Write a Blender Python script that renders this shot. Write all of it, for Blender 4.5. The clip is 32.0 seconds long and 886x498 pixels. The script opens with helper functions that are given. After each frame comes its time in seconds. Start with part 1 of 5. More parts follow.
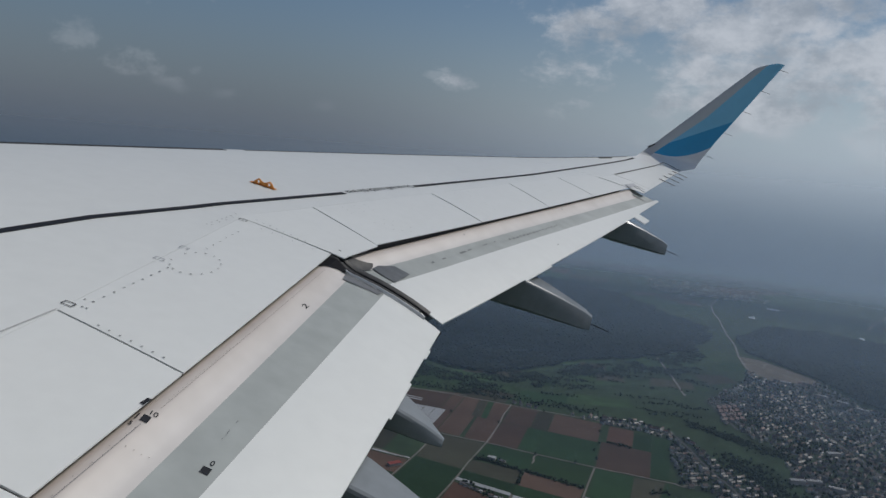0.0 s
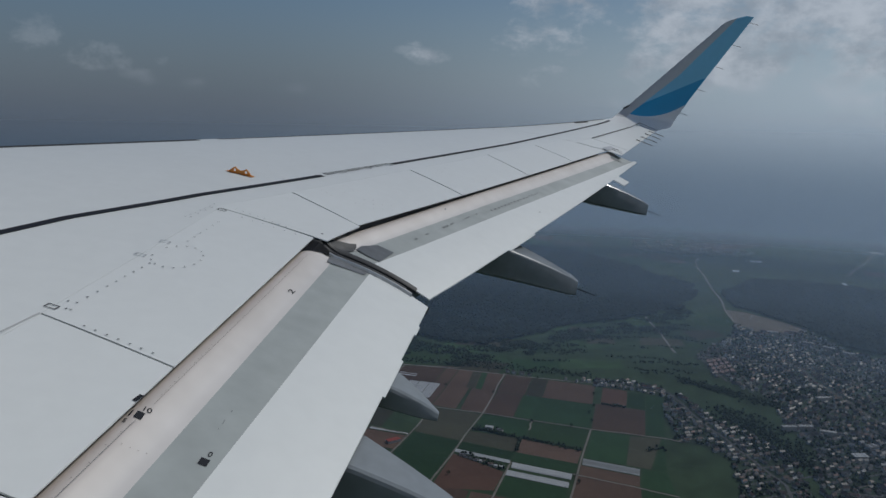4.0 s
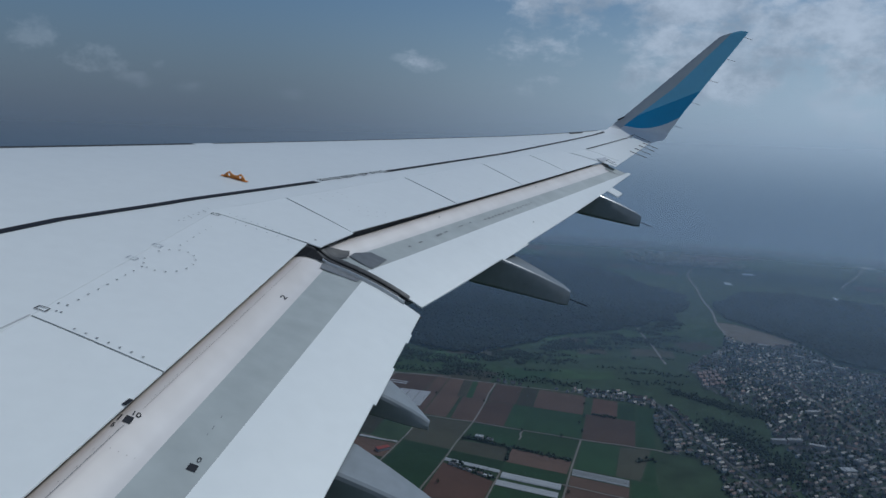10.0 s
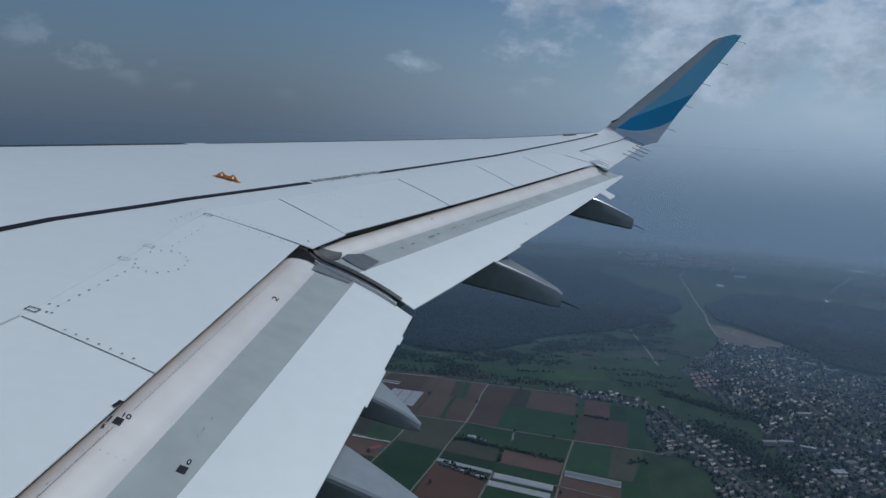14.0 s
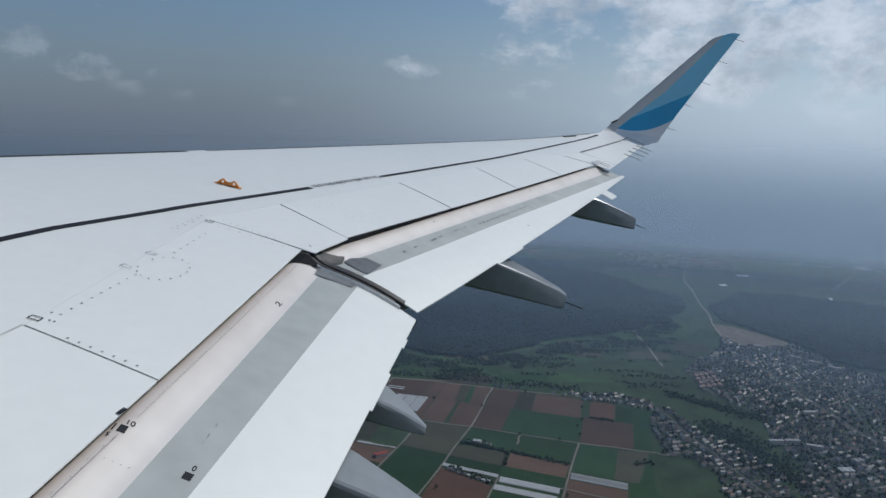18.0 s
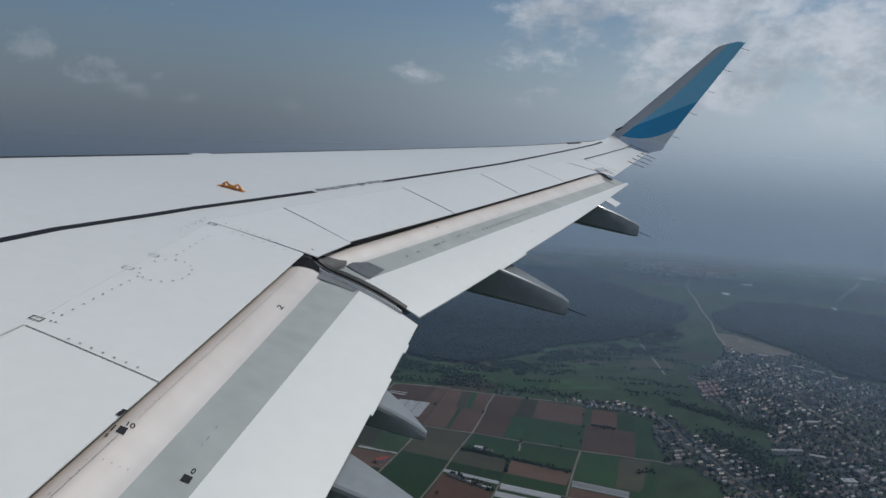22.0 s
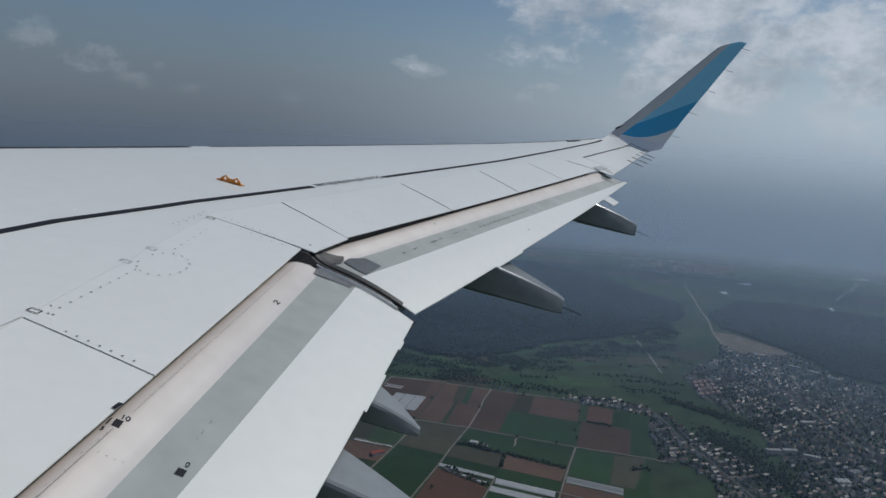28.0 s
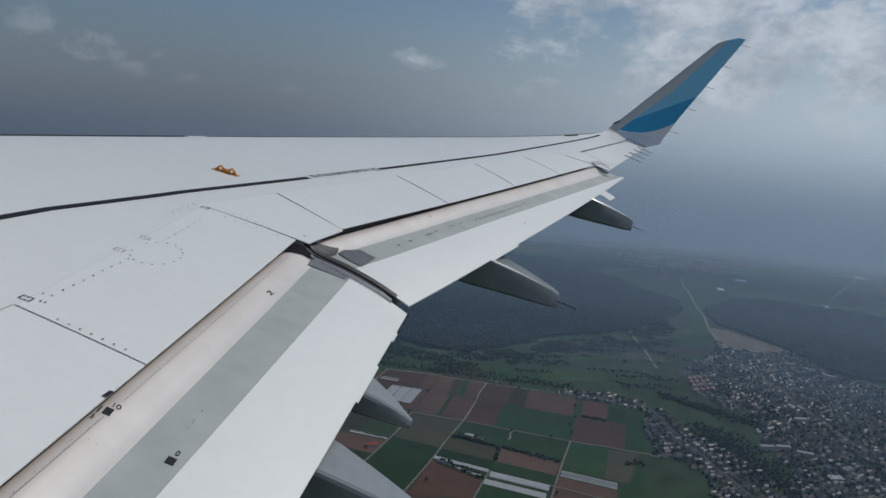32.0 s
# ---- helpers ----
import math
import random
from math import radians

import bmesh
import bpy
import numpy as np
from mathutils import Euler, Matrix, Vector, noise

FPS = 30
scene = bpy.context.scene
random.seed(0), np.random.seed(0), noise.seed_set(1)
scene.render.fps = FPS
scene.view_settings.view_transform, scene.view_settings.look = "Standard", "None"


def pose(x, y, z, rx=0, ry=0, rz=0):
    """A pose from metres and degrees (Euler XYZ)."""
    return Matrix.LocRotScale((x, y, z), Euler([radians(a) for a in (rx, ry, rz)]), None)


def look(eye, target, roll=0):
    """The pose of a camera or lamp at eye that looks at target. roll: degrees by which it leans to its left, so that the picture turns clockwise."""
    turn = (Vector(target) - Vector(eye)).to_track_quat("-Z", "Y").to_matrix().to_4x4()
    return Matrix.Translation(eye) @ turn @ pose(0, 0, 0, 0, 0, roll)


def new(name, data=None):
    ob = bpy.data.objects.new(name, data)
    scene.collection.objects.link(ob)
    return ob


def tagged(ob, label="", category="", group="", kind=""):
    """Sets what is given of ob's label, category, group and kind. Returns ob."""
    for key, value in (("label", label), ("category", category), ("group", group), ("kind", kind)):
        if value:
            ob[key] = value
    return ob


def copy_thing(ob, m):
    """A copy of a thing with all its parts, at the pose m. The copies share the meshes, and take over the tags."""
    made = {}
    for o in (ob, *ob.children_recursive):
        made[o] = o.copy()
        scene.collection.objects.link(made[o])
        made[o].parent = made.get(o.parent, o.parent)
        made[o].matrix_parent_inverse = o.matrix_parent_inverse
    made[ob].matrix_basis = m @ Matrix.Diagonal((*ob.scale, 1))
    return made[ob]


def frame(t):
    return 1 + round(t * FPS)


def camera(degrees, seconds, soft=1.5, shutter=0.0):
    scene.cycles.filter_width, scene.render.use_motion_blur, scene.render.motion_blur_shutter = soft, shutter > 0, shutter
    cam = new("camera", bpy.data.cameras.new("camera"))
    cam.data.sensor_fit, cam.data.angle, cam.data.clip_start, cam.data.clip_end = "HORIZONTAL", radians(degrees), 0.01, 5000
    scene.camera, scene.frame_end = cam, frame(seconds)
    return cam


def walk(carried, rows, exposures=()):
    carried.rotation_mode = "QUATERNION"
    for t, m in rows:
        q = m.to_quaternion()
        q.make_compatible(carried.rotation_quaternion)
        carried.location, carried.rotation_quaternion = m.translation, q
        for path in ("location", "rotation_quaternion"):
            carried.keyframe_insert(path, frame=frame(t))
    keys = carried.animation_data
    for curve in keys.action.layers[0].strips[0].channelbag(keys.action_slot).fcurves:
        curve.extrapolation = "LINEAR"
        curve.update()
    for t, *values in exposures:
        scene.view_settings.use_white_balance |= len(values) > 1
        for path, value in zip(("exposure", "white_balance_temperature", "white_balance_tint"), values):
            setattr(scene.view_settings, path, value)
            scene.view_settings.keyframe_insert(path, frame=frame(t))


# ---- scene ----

# The aircraft flies 600 m over flat country, nose up and a little banked.
# Its own axes: x aft, y outboard along the starboard wing, z up, in metres.
AIR = pose(0, 0, 600, 1.42, 9.467, 0.428)
cam = camera(62.0, 32.0)
# seconds, place in the aircraft's axes, yaw, pitch, roll
PATH = [
    (0, 0.6058, 1.7934, 1.4360, 10.012, -10.610, -13.804),
    (0.5, 0.6115, 1.7925, 1.4396, 10.359, -11.145, -13.866),
    (1, 0.6205, 1.8061, 1.4292, 9.261, -11.116, -14.196),
    (1.5, 0.6171, 1.8070, 1.4246, 7.971, -11.243, -14.150),
    (2, 0.6085, 1.8042, 1.4287, 7.049, -11.602, -13.834),
    (2.5, 0.6108, 1.7972, 1.4304, 8.449, -11.454, -12.906),
    (4.5, 0.6124, 1.7876, 1.4447, 7.782, -12.258, -9.686),
    (5, 0.6083, 1.7824, 1.4480, 8.158, -12.286, -9.406),
    (5.5, 0.6140, 1.7886, 1.4418, 8.687, -12.420, -9.218),
    (6, 0.6130, 1.7879, 1.4464, 8.540, -12.860, -9.831),
    (6.5, 0.6126, 1.7882, 1.4441, 8.636, -12.793, -10.128),
    (7, 0.6137, 1.7922, 1.4380, 8.731, -12.615, -10.870),
    (7.5, 0.6159, 1.7887, 1.4464, 8.787, -12.469, -11.661),
    (8, 0.6154, 1.7902, 1.4401, 8.738, -12.063, -11.641),
    (8.5, 0.6204, 1.7944, 1.4437, 8.468, -12.030, -11.488),
    (9, 0.6129, 1.7898, 1.4432, 7.976, -11.655, -11.371),
    (9.5, 0.6155, 1.7890, 1.4417, 7.829, -11.610, -11.155),
    (10, 0.6110, 1.7902, 1.4413, 7.625, -11.447, -11.130),
    (10.5, 0.6073, 1.7932, 1.4355, 7.549, -11.211, -11.063),
    (11, 0.6094, 1.7883, 1.4416, 7.735, -11.233, -11.504),
    (11.5, 0.6076, 1.7936, 1.4429, 7.806, -11.068, -11.322),
    (12, 0.6162, 1.7937, 1.4432, 7.820, -10.746, -11.206),
    (12.5, 0.6108, 1.7808, 1.4473, 7.696, -11.028, -11.472),
    (13, 0.6121, 1.7843, 1.4516, 7.565, -11.260, -11.633),
    (13.5, 0.6203, 1.7835, 1.4567, 7.269, -11.311, -11.617),
    (15.5, 0.6060, 1.7917, 1.4360, 7.278, -11.363, -11.342),
    (16, 0.6068, 1.7918, 1.4345, 7.999, -11.668, -11.376),
    (16.5, 0.6398, 1.7979, 1.4487, 8.770, -11.996, -11.542),
    (17, 0.6180, 1.8010, 1.4368, 7.930, -11.450, -11.192),
    (17.5, 0.6288, 1.8017, 1.4452, 7.696, -11.604, -10.711),
    (18, 0.6154, 1.7968, 1.4382, 7.150, -10.978, -10.524),
    (18.5, 0.6156, 1.7979, 1.4398, 6.937, -10.816, -10.463),
    (19, 0.6027, 1.7999, 1.4327, 6.733, -10.466, -10.899),
    (19.5, 0.6188, 1.8011, 1.4375, 6.983, -10.553, -11.187),
    (20, 0.6125, 1.8063, 1.4289, 6.763, -10.141, -11.384),
    (20.5, 0.6107, 1.7964, 1.4395, 6.950, -10.071, -11.580),
    (21, 0.6144, 1.8029, 1.4369, 7.136, -10.206, -11.181),
    (21.5, 0.6135, 1.8014, 1.4318, 7.260, -10.147, -10.985),
    (22, 0.6192, 1.8024, 1.4339, 7.511, -10.602, -11.076),
    (22.5, 0.6056, 1.7990, 1.4320, 6.920, -10.568, -11.550),
    (23, 0.6301, 1.7732, 1.4625, 7.575, -10.856, -11.461),
    (23.5, 0.6254, 1.7793, 1.4669, 7.414, -10.977, -11.623),
    (24, 0.6181, 1.7683, 1.4672, 7.212, -10.657, -11.457),
    (24.5, 0.6216, 1.7714, 1.4644, 7.297, -10.568, -11.098),
    (25, 0.6145, 1.7725, 1.4657, 7.348, -10.706, -11.018),
    (25.5, 0.6219, 1.7687, 1.4701, 7.509, -10.575, -10.938),
    (27.5, 0.6254, 1.7836, 1.4568, 7.413, -10.870, -11.917),
    (28, 0.6312, 1.7824, 1.4605, 7.598, -11.045, -11.989),
    (28.5, 0.6401, 1.7811, 1.4622, 7.587, -10.927, -11.897),
    (29, 0.6395, 1.7772, 1.4606, 7.619, -11.134, -12.091),
    (29.5, 0.6450, 1.7796, 1.4623, 7.733, -11.492, -12.109),
    (30, 0.6448, 1.7806, 1.4609, 7.816, -11.173, -12.214),
    (30.5, 0.6377, 1.7820, 1.4589, 7.890, -10.891, -12.354),
    (31, 0.6415, 1.7869, 1.4598, 7.720, -11.110, -12.704),
    (31.5, 0.6489, 1.7857, 1.4612, 7.691, -11.314, -12.778),
    (32, 0.6499, 1.7827, 1.4612, 7.528, -11.559, -12.691),
]
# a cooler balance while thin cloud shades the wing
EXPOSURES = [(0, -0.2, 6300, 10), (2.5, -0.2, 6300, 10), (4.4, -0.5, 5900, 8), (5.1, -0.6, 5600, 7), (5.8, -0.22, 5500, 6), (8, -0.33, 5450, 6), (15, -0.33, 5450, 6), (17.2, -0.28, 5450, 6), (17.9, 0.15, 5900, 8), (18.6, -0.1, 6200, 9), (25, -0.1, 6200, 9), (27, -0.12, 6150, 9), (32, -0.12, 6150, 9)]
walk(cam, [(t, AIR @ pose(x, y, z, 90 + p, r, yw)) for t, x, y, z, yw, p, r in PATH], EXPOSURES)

# ---- light ----
SUN_EL, SUN_AZ = radians(48), radians(50)      # azimuth from +y towards +x
sun = new("sun", bpy.data.lights.new("sun", "SUN"))
sun.data.energy, sun.data.angle, sun.data.color = 2.27, radians(1.0), (1.0, 0.935, 0.835)
sun_way = Vector((math.sin(SUN_AZ) * math.cos(SUN_EL), math.cos(SUN_AZ) * math.cos(SUN_EL), math.sin(SUN_EL)))
sun.matrix_world = look(Vector((0, 0, 700)) + sun_way * 100, (0, 0, 700))

world = bpy.data.worlds.new("sky")
scene.world = world
world.use_nodes = True
wn, wl = world.node_tree.nodes, world.node_tree.links
wn.clear()
SKY = 0.052                                    # strength of the clear sky
HAZE_DIM, HAZE_BRIGHT = (0.120, 0.135, 0.176), (0.515, 0.590, 0.675)   # away from the sun, towards it
CLOUD_DARK, CLOUD_LIGHT = (0.35, 0.385, 0.43), (0.62, 0.642, 0.68)


def wmath(op, a, b=None, clamp=False):
    n = wn.new("ShaderNodeMath")
    n.operation, n.use_clamp = op, clamp
    for i, v in enumerate((a, b)):
        if v is None:
            continue
        if isinstance(v, (int, float)):
            n.inputs[i].default_value = v
        else:
            wl.new(v, n.inputs[i])
    return n.outputs[0]


def wstep(v, lo, hi, to_lo=0.0, to_hi=1.0):
    n = wn.new("ShaderNodeMapRange")
    n.interpolation_type = "SMOOTHSTEP"
    for i, q in enumerate((lo, hi, to_lo, to_hi)):
        n.inputs[i + 1].default_value = q
    wl.new(v, n.inputs[0])
    return n.outputs[0]


def wnoise(scale, detail, rough=0.5, stretch=1.0, shift=0.0):
    mp = wn.new("ShaderNodeMapping")
    mp.inputs["Scale"].default_value = (1, 1, stretch)
    mp.inputs["Location"].default_value = (shift, shift * 0.7, 0)
    wl.new(coord.outputs["Generated"], mp.inputs[0])
    n = wn.new("ShaderNodeTexNoise")
    n.inputs["Scale"].default_value, n.inputs["Detail"].default_value, n.inputs["Roughness"].default_value = scale, detail, rough
    wl.new(mp.outputs[0], n.inputs["Vector"])
    return n.outputs[0]


def wmix(fac, a, b):
    n = wn.new("ShaderNodeMix")
    n.data_type = "RGBA"
    wl.new(fac, n.inputs["Factor"])
    for s, v in (("A", a), ("B", b)):
        i = [q for q in n.inputs if q.name == s and q.type == "RGBA"][0]
        if isinstance(v, tuple):
            i.default_value = (*v, 1)
        else:
            wl.new(v, i)
    return [q for q in n.outputs if q.type == "RGBA"][0]


coord = wn.new("ShaderNodeTexCoord")
split = wn.new("ShaderNodeSeparateXYZ")
wl.new(coord.outputs["Generated"], split.inputs[0])
DX, DY, DZ = split.outputs
# below the horizon the sky's lowest band goes on as far haze
lift = wn.new("ShaderNodeCombineXYZ")
wl.new(DX, lift.inputs[0])
wl.new(DY, lift.inputs[1])
soft_floor = wn.new("ShaderNodeMath")
soft_floor.operation = "SMOOTH_MAX"
soft_floor.inputs[1].default_value, soft_floor.inputs[2].default_value = 0.05, 0.12
wl.new(DZ, soft_floor.inputs[0])
wl.new(soft_floor.outputs[0], lift.inputs[2])
sky = wn.new("ShaderNodeTexSky")
sky.sky_type, sky.sun_disc = "NISHITA", False
sky.sun_elevation, sky.sun_rotation = SUN_EL, SUN_AZ
sky.altitude, sky.air_density, sky.dust_density, sky.ozone_density = 600, 1.2, 0.5, 3.0
wl.new(lift.outputs[0], sky.inputs[0])
dim = wn.new("ShaderNodeVectorMath")
dim.operation = "SCALE"
dim.inputs["Scale"].default_value = SKY
wl.new(sky.outputs[0], dim.inputs[0])
# grey haze thickens towards the horizon
AZ = wmath("ARCTAN2", DX, DY)
haze_tone = wmix(wstep(AZ, -0.45, 0.5), HAZE_DIM, HAZE_BRIGHT)
clear_haze = wmix(wstep(DZ, 0.23, -0.03, 0.0, 0.88), dim.outputs[0], haze_tone)
# looking down, the air in front of the land is darker and bluer
low_tone = wmix(wstep(AZ, -0.45, 0.6), (0.076, 0.108, 0.148), (0.22, 0.300, 0.392))
hazy = wmix(wstep(DZ, 0.03, -0.13, 0.0, 0.9), clear_haze, low_tone)
# clouds: a broken bank that thickens towards the sun's side, and a few small heaps
billow = wnoise(8.0, 9, 0.58, 1.9)
fluff = wnoise(34.0, 7, 0.62, 1.5, 3.0)
shape = wmath("ADD", wmath("MULTIPLY", billow, 0.82), wmath("MULTIPLY", fluff, 0.18))
bank = wmath("MULTIPLY", wstep(AZ, -0.33, 0.22), wstep(DZ, -0.05, 0.09))
cover = wstep(wmath("ADD", shape, wmath("MULTIPLY", wmath("SUBTRACT", bank, 1.0), 0.25)), 0.385, 0.54, 0.0, 0.9)


def heap(az, el, wide, high):
    a = wmath("POWER", wmath("DIVIDE", wmath("SUBTRACT", AZ, radians(az)), radians(wide)), 2.0)
    e = wmath("POWER", wmath("DIVIDE", wmath("SUBTRACT", DZ, math.sin(radians(el))), radians(high)), 2.0)
    return wmath("SUBTRACT", 1.0, wmath("ADD", a, e))


heaps = None
for row in ((-32.4, 4.1, 1.9, 1.0), (-30.0, 3.2, 1.4, 0.6), (-36.5, 5.6, 1.5, 1.2), (-28.4, 4.3, 0.6, 0.4), (-26.6, 2.9, 1.0, 0.6), (-10.7, 5.6, 0.9, 0.4), (-19.0, 2.6, 0.9, 0.4)):
    h = heap(*row)
    heaps = h if heaps is None else wmath("MAXIMUM", heaps, h)
lump = wstep(wmath("ADD", wmath("MULTIPLY", wmath("MAXIMUM", heaps, -3.0), 0.22), wmath("MULTIPLY", wmath("SUBTRACT", wnoise(30.0, 8, 0.62, 1.4), 0.44), 1.4)), 0.0, 0.40, 0.0, 0.22)
cloudy = wmath("MAXIMUM", cover, lump)
relief = wnoise(14.0, 9, 0.62, 1.5, 0.03)
cloud_tone = wmix(wstep(relief, 0.35, 0.68), CLOUD_DARK, CLOUD_LIGHT)
cloud_far = wmix(wstep(DZ, 0.0, 0.09, 0.3, 0.9), hazy, cloud_tone)
full = wmix(cloudy, hazy, cloud_far)
bg_sky = wn.new("ShaderNodeBackground")
bg_sky.inputs["Strength"].default_value = 1.0
wl.new(full, bg_sky.inputs[0])
wout = wn.new("ShaderNodeOutputWorld")
wl.new(bg_sky.outputs[0], wout.inputs[0])

# ---- materials ----


def material(name, color, rough=0.5, metal=0.0, vary=0.08, grain=30.0, large=1.2, bump=0.0, spec=0.5, random_tint=0.0):
    """A surface with a fine grain, large soft stains and a slight relief."""
    m = bpy.data.materials.new(name)
    m.use_nodes = True
    n, l = m.node_tree.nodes, m.node_tree.links
    b = n["Principled BSDF"]
    b.inputs["Roughness"].default_value, b.inputs["Metallic"].default_value = rough, metal
    b.inputs["Specular IOR Level"].default_value = spec
    tc = n.new("ShaderNodeTexCoord")
    fine, wide = n.new("ShaderNodeTexNoise"), n.new("ShaderNodeTexNoise")
    fine.inputs["Scale"].default_value, fine.inputs["Detail"].default_value = grain, 4
    wide.inputs["Scale"].default_value, wide.inputs["Detail"].default_value = large, 3
    add = n.new("ShaderNodeMath")
    add.operation = "ADD"
    for t in (fine, wide):
        l.new(tc.outputs["Object"], t.inputs["Vector"])
    l.new(fine.outputs[0], add.inputs[0])
    l.new(wide.outputs[0], add.inputs[1])
    rng = n.new("ShaderNodeMapRange")
    rng.inputs[1].default_value, rng.inputs[2].default_value = 0.6, 1.4
    rng.inputs[3].default_value, rng.inputs[4].default_value = 1 - vary, 1 + vary
    l.new(add.outputs[0], rng.inputs[0])
    out = rng.outputs[0]
    if random_tint:
        info = n.new("ShaderNodeObjectInfo")
        r2 = n.new("ShaderNodeMapRange")
        r2.inputs[3].default_value, r2.inputs[4].default_value = 1 - random_tint, 1 + random_tint
        l.new(info.outputs["Random"], r2.inputs[0])
        mul = n.new("ShaderNodeMath")
        mul.operation = "MULTIPLY"
        l.new(out, mul.inputs[0])
        l.new(r2.outputs[0], mul.inputs[1])
        out = mul.outputs[0]
    sc = n.new("ShaderNodeVectorMath")
    sc.operation = "SCALE"
    sc.inputs[0].default_value = color
    l.new(out, sc.inputs["Scale"])
    l.new(sc.outputs[0], b.inputs["Base Color"])
    if bump:
        bp = n.new("ShaderNodeBump")
        bp.inputs["Strength"].default_value, bp.inputs["Distance"].default_value = bump, 0.02
        l.new(fine.outputs[0], bp.inputs["Height"])
        l.new(bp.outputs[0], b.inputs["Normal"])
    return m


WHITE = material("wing_paint", (0.715, 0.735, 0.73), 0.32, vary=0.035, grain=9, large=0.7)
PANEL = material("spoiler_paint", (0.73, 0.75, 0.745), 0.34, vary=0.03, grain=11, large=0.9)


def stained_nose():
    """White paint under a brown film, thickest along the front edge; shade is mixed into its edge tone."""
    m = material("flap_nose_paint", (1, 1, 1), 0.42, vary=0.07, grain=6, large=1.5)
    n, l = m.node_tree.nodes, m.node_tree.links
    b = n["Principled BSDF"]
    wear = b.inputs["Base Color"].links[0].from_socket
    at = n.new("ShaderNodeAttribute")
    at.attribute_name = "behind_edge"
    ns, tc = n.new("ShaderNodeTexNoise"), n.new("ShaderNodeTexCoord")
    ns.inputs["Scale"].default_value = 3.0
    l.new(tc.outputs["Object"], ns.inputs["Vector"])
    ad = n.new("ShaderNodeMath")
    ad.operation = "MULTIPLY_ADD"
    l.new(ns.outputs[0], ad.inputs[0])
    ad.inputs[1].default_value = 0.06
    l.new(at.outputs["Fac"], ad.inputs[2])
    r = n.new("ShaderNodeMapRange")
    r.inputs[1].default_value, r.inputs[2].default_value = 0.0, 0.15
    l.new(ad.outputs[0], r.inputs[0])
    k = n.new("ShaderNodeMix")
    k.data_type = "RGBA"
    sock = lambda w, q: [i for i in q if i.name == w and i.type == "RGBA"][0]
    # edge tone: brown film, darkened for shade under the spoiler; then the paint behind
    sock("A", k.inputs).default_value, sock("B", k.inputs).default_value = (0.47, 0.415, 0.38, 1), (0.595, 0.57, 0.56, 1)
    l.new(r.outputs[0], k.inputs["Factor"])
    k2 = n.new("ShaderNodeMix")
    k2.data_type, k2.blend_type = "RGBA", "MULTIPLY"
    k2.inputs["Factor"].default_value = 1
    l.new(sock("Result", k.outputs), sock("A", k2.inputs))
    l.new(wear, sock("B", k2.inputs))
    l.new(sock("Result", k2.outputs), b.inputs["Base Color"])
    return m


BEIGE = stained_nose()
BAND = material("flap_rub_band", (0.355, 0.382, 0.378), 0.45, vary=0.15, grain=7, large=2.2)
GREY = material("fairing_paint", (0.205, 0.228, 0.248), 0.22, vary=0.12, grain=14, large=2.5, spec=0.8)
METAL = material("bare_metal", (0.5, 0.51, 0.52), 0.35, 0.8, vary=0.12)
DARK = material("dark_gap", (0.024, 0.024, 0.027), 0.8, spec=0.1)
# the slot's shade as a dark base colour
SLOT = material("slot_shade", (0.13, 0.13, 0.135), 0.7, vary=0.3, spec=0.2)
RUBBER = material("rubber_seal", (0.045, 0.047, 0.05), 0.6, vary=0.3, grain=40, spec=0.25)
BLACK = material("black_marking", (0.016, 0.018, 0.024), 0.65, vary=0.1, spec=0.2)
ORANGE = material("orange_paint", (0.62, 0.23, 0.03), 0.45, vary=0.1)


def land_material(name, color, vary=0.3, fine=0.05, wide=0.006, rough=0.95, spread=0.0, island=0.0, rows=0.0):
    """Earth, crops and crowns seen from the air: mottled at two sizes; spread: by object; island: by piece; rows: drilled lines."""
    m = material(name, color, rough, vary=vary, grain=fine, large=wide, spec=0.15, random_tint=spread)
    n, l = m.node_tree.nodes, m.node_tree.links
    b = n["Principled BSDF"]
    col = b.inputs["Base Color"].links[0].from_socket

    def times(col, fac):
        s = n.new("ShaderNodeVectorMath")
        s.operation = "SCALE"
        l.new(col, s.inputs[0])
        l.new(fac, s.inputs["Scale"])
        return s.outputs[0]

    def ranged(v, lo, hi):
        r = n.new("ShaderNodeMapRange")
        r.inputs[3].default_value, r.inputs[4].default_value = lo, hi
        l.new(v, r.inputs[0])
        return r.outputs[0]
    if island:
        g = n.new("ShaderNodeNewGeometry")
        col = times(col, ranged(g.outputs["Random Per Island"], 1 - island, 1 + island))
    if rows:
        tc, w = n.new("ShaderNodeTexCoord"), n.new("ShaderNodeTexWave")
        w.inputs["Scale"].default_value, w.inputs["Distortion"].default_value = rows, 1.5
        l.new(tc.outputs["Object"], w.inputs["Vector"])
        col = times(col, ranged(w.outputs[0], 0.86, 1.1))
    l.new(col, b.inputs["Base Color"])
    return m


GROUND = land_material("meadow", (0.030, 0.051, 0.026), 0.45, 0.02, 0.0035)
LUSH = land_material("lush_grass", (0.034, 0.064, 0.027), 0.35, 0.03, 0.01, spread=0.3)
SOIL = land_material("ploughed_soil", (0.085, 0.056, 0.043), 0.22, 0.08, 0.012, spread=0.25, rows=0.09)
CROP = land_material("young_crop", (0.020, 0.046, 0.020), 0.22, 0.08, 0.012, spread=0.3, rows=0.09)
DULL = land_material("fallow", (0.046, 0.046, 0.032), 0.25, 0.08, 0.012, spread=0.3)
LUSH_CROP = land_material("young_crop_light", (0.026, 0.055, 0.022), 0.22, 0.08, 0.012, spread=0.3, rows=0.09)
RED = land_material("red_soil", (0.088, 0.051, 0.038), 0.22, 0.08, 0.012, spread=0.2, rows=0.09)
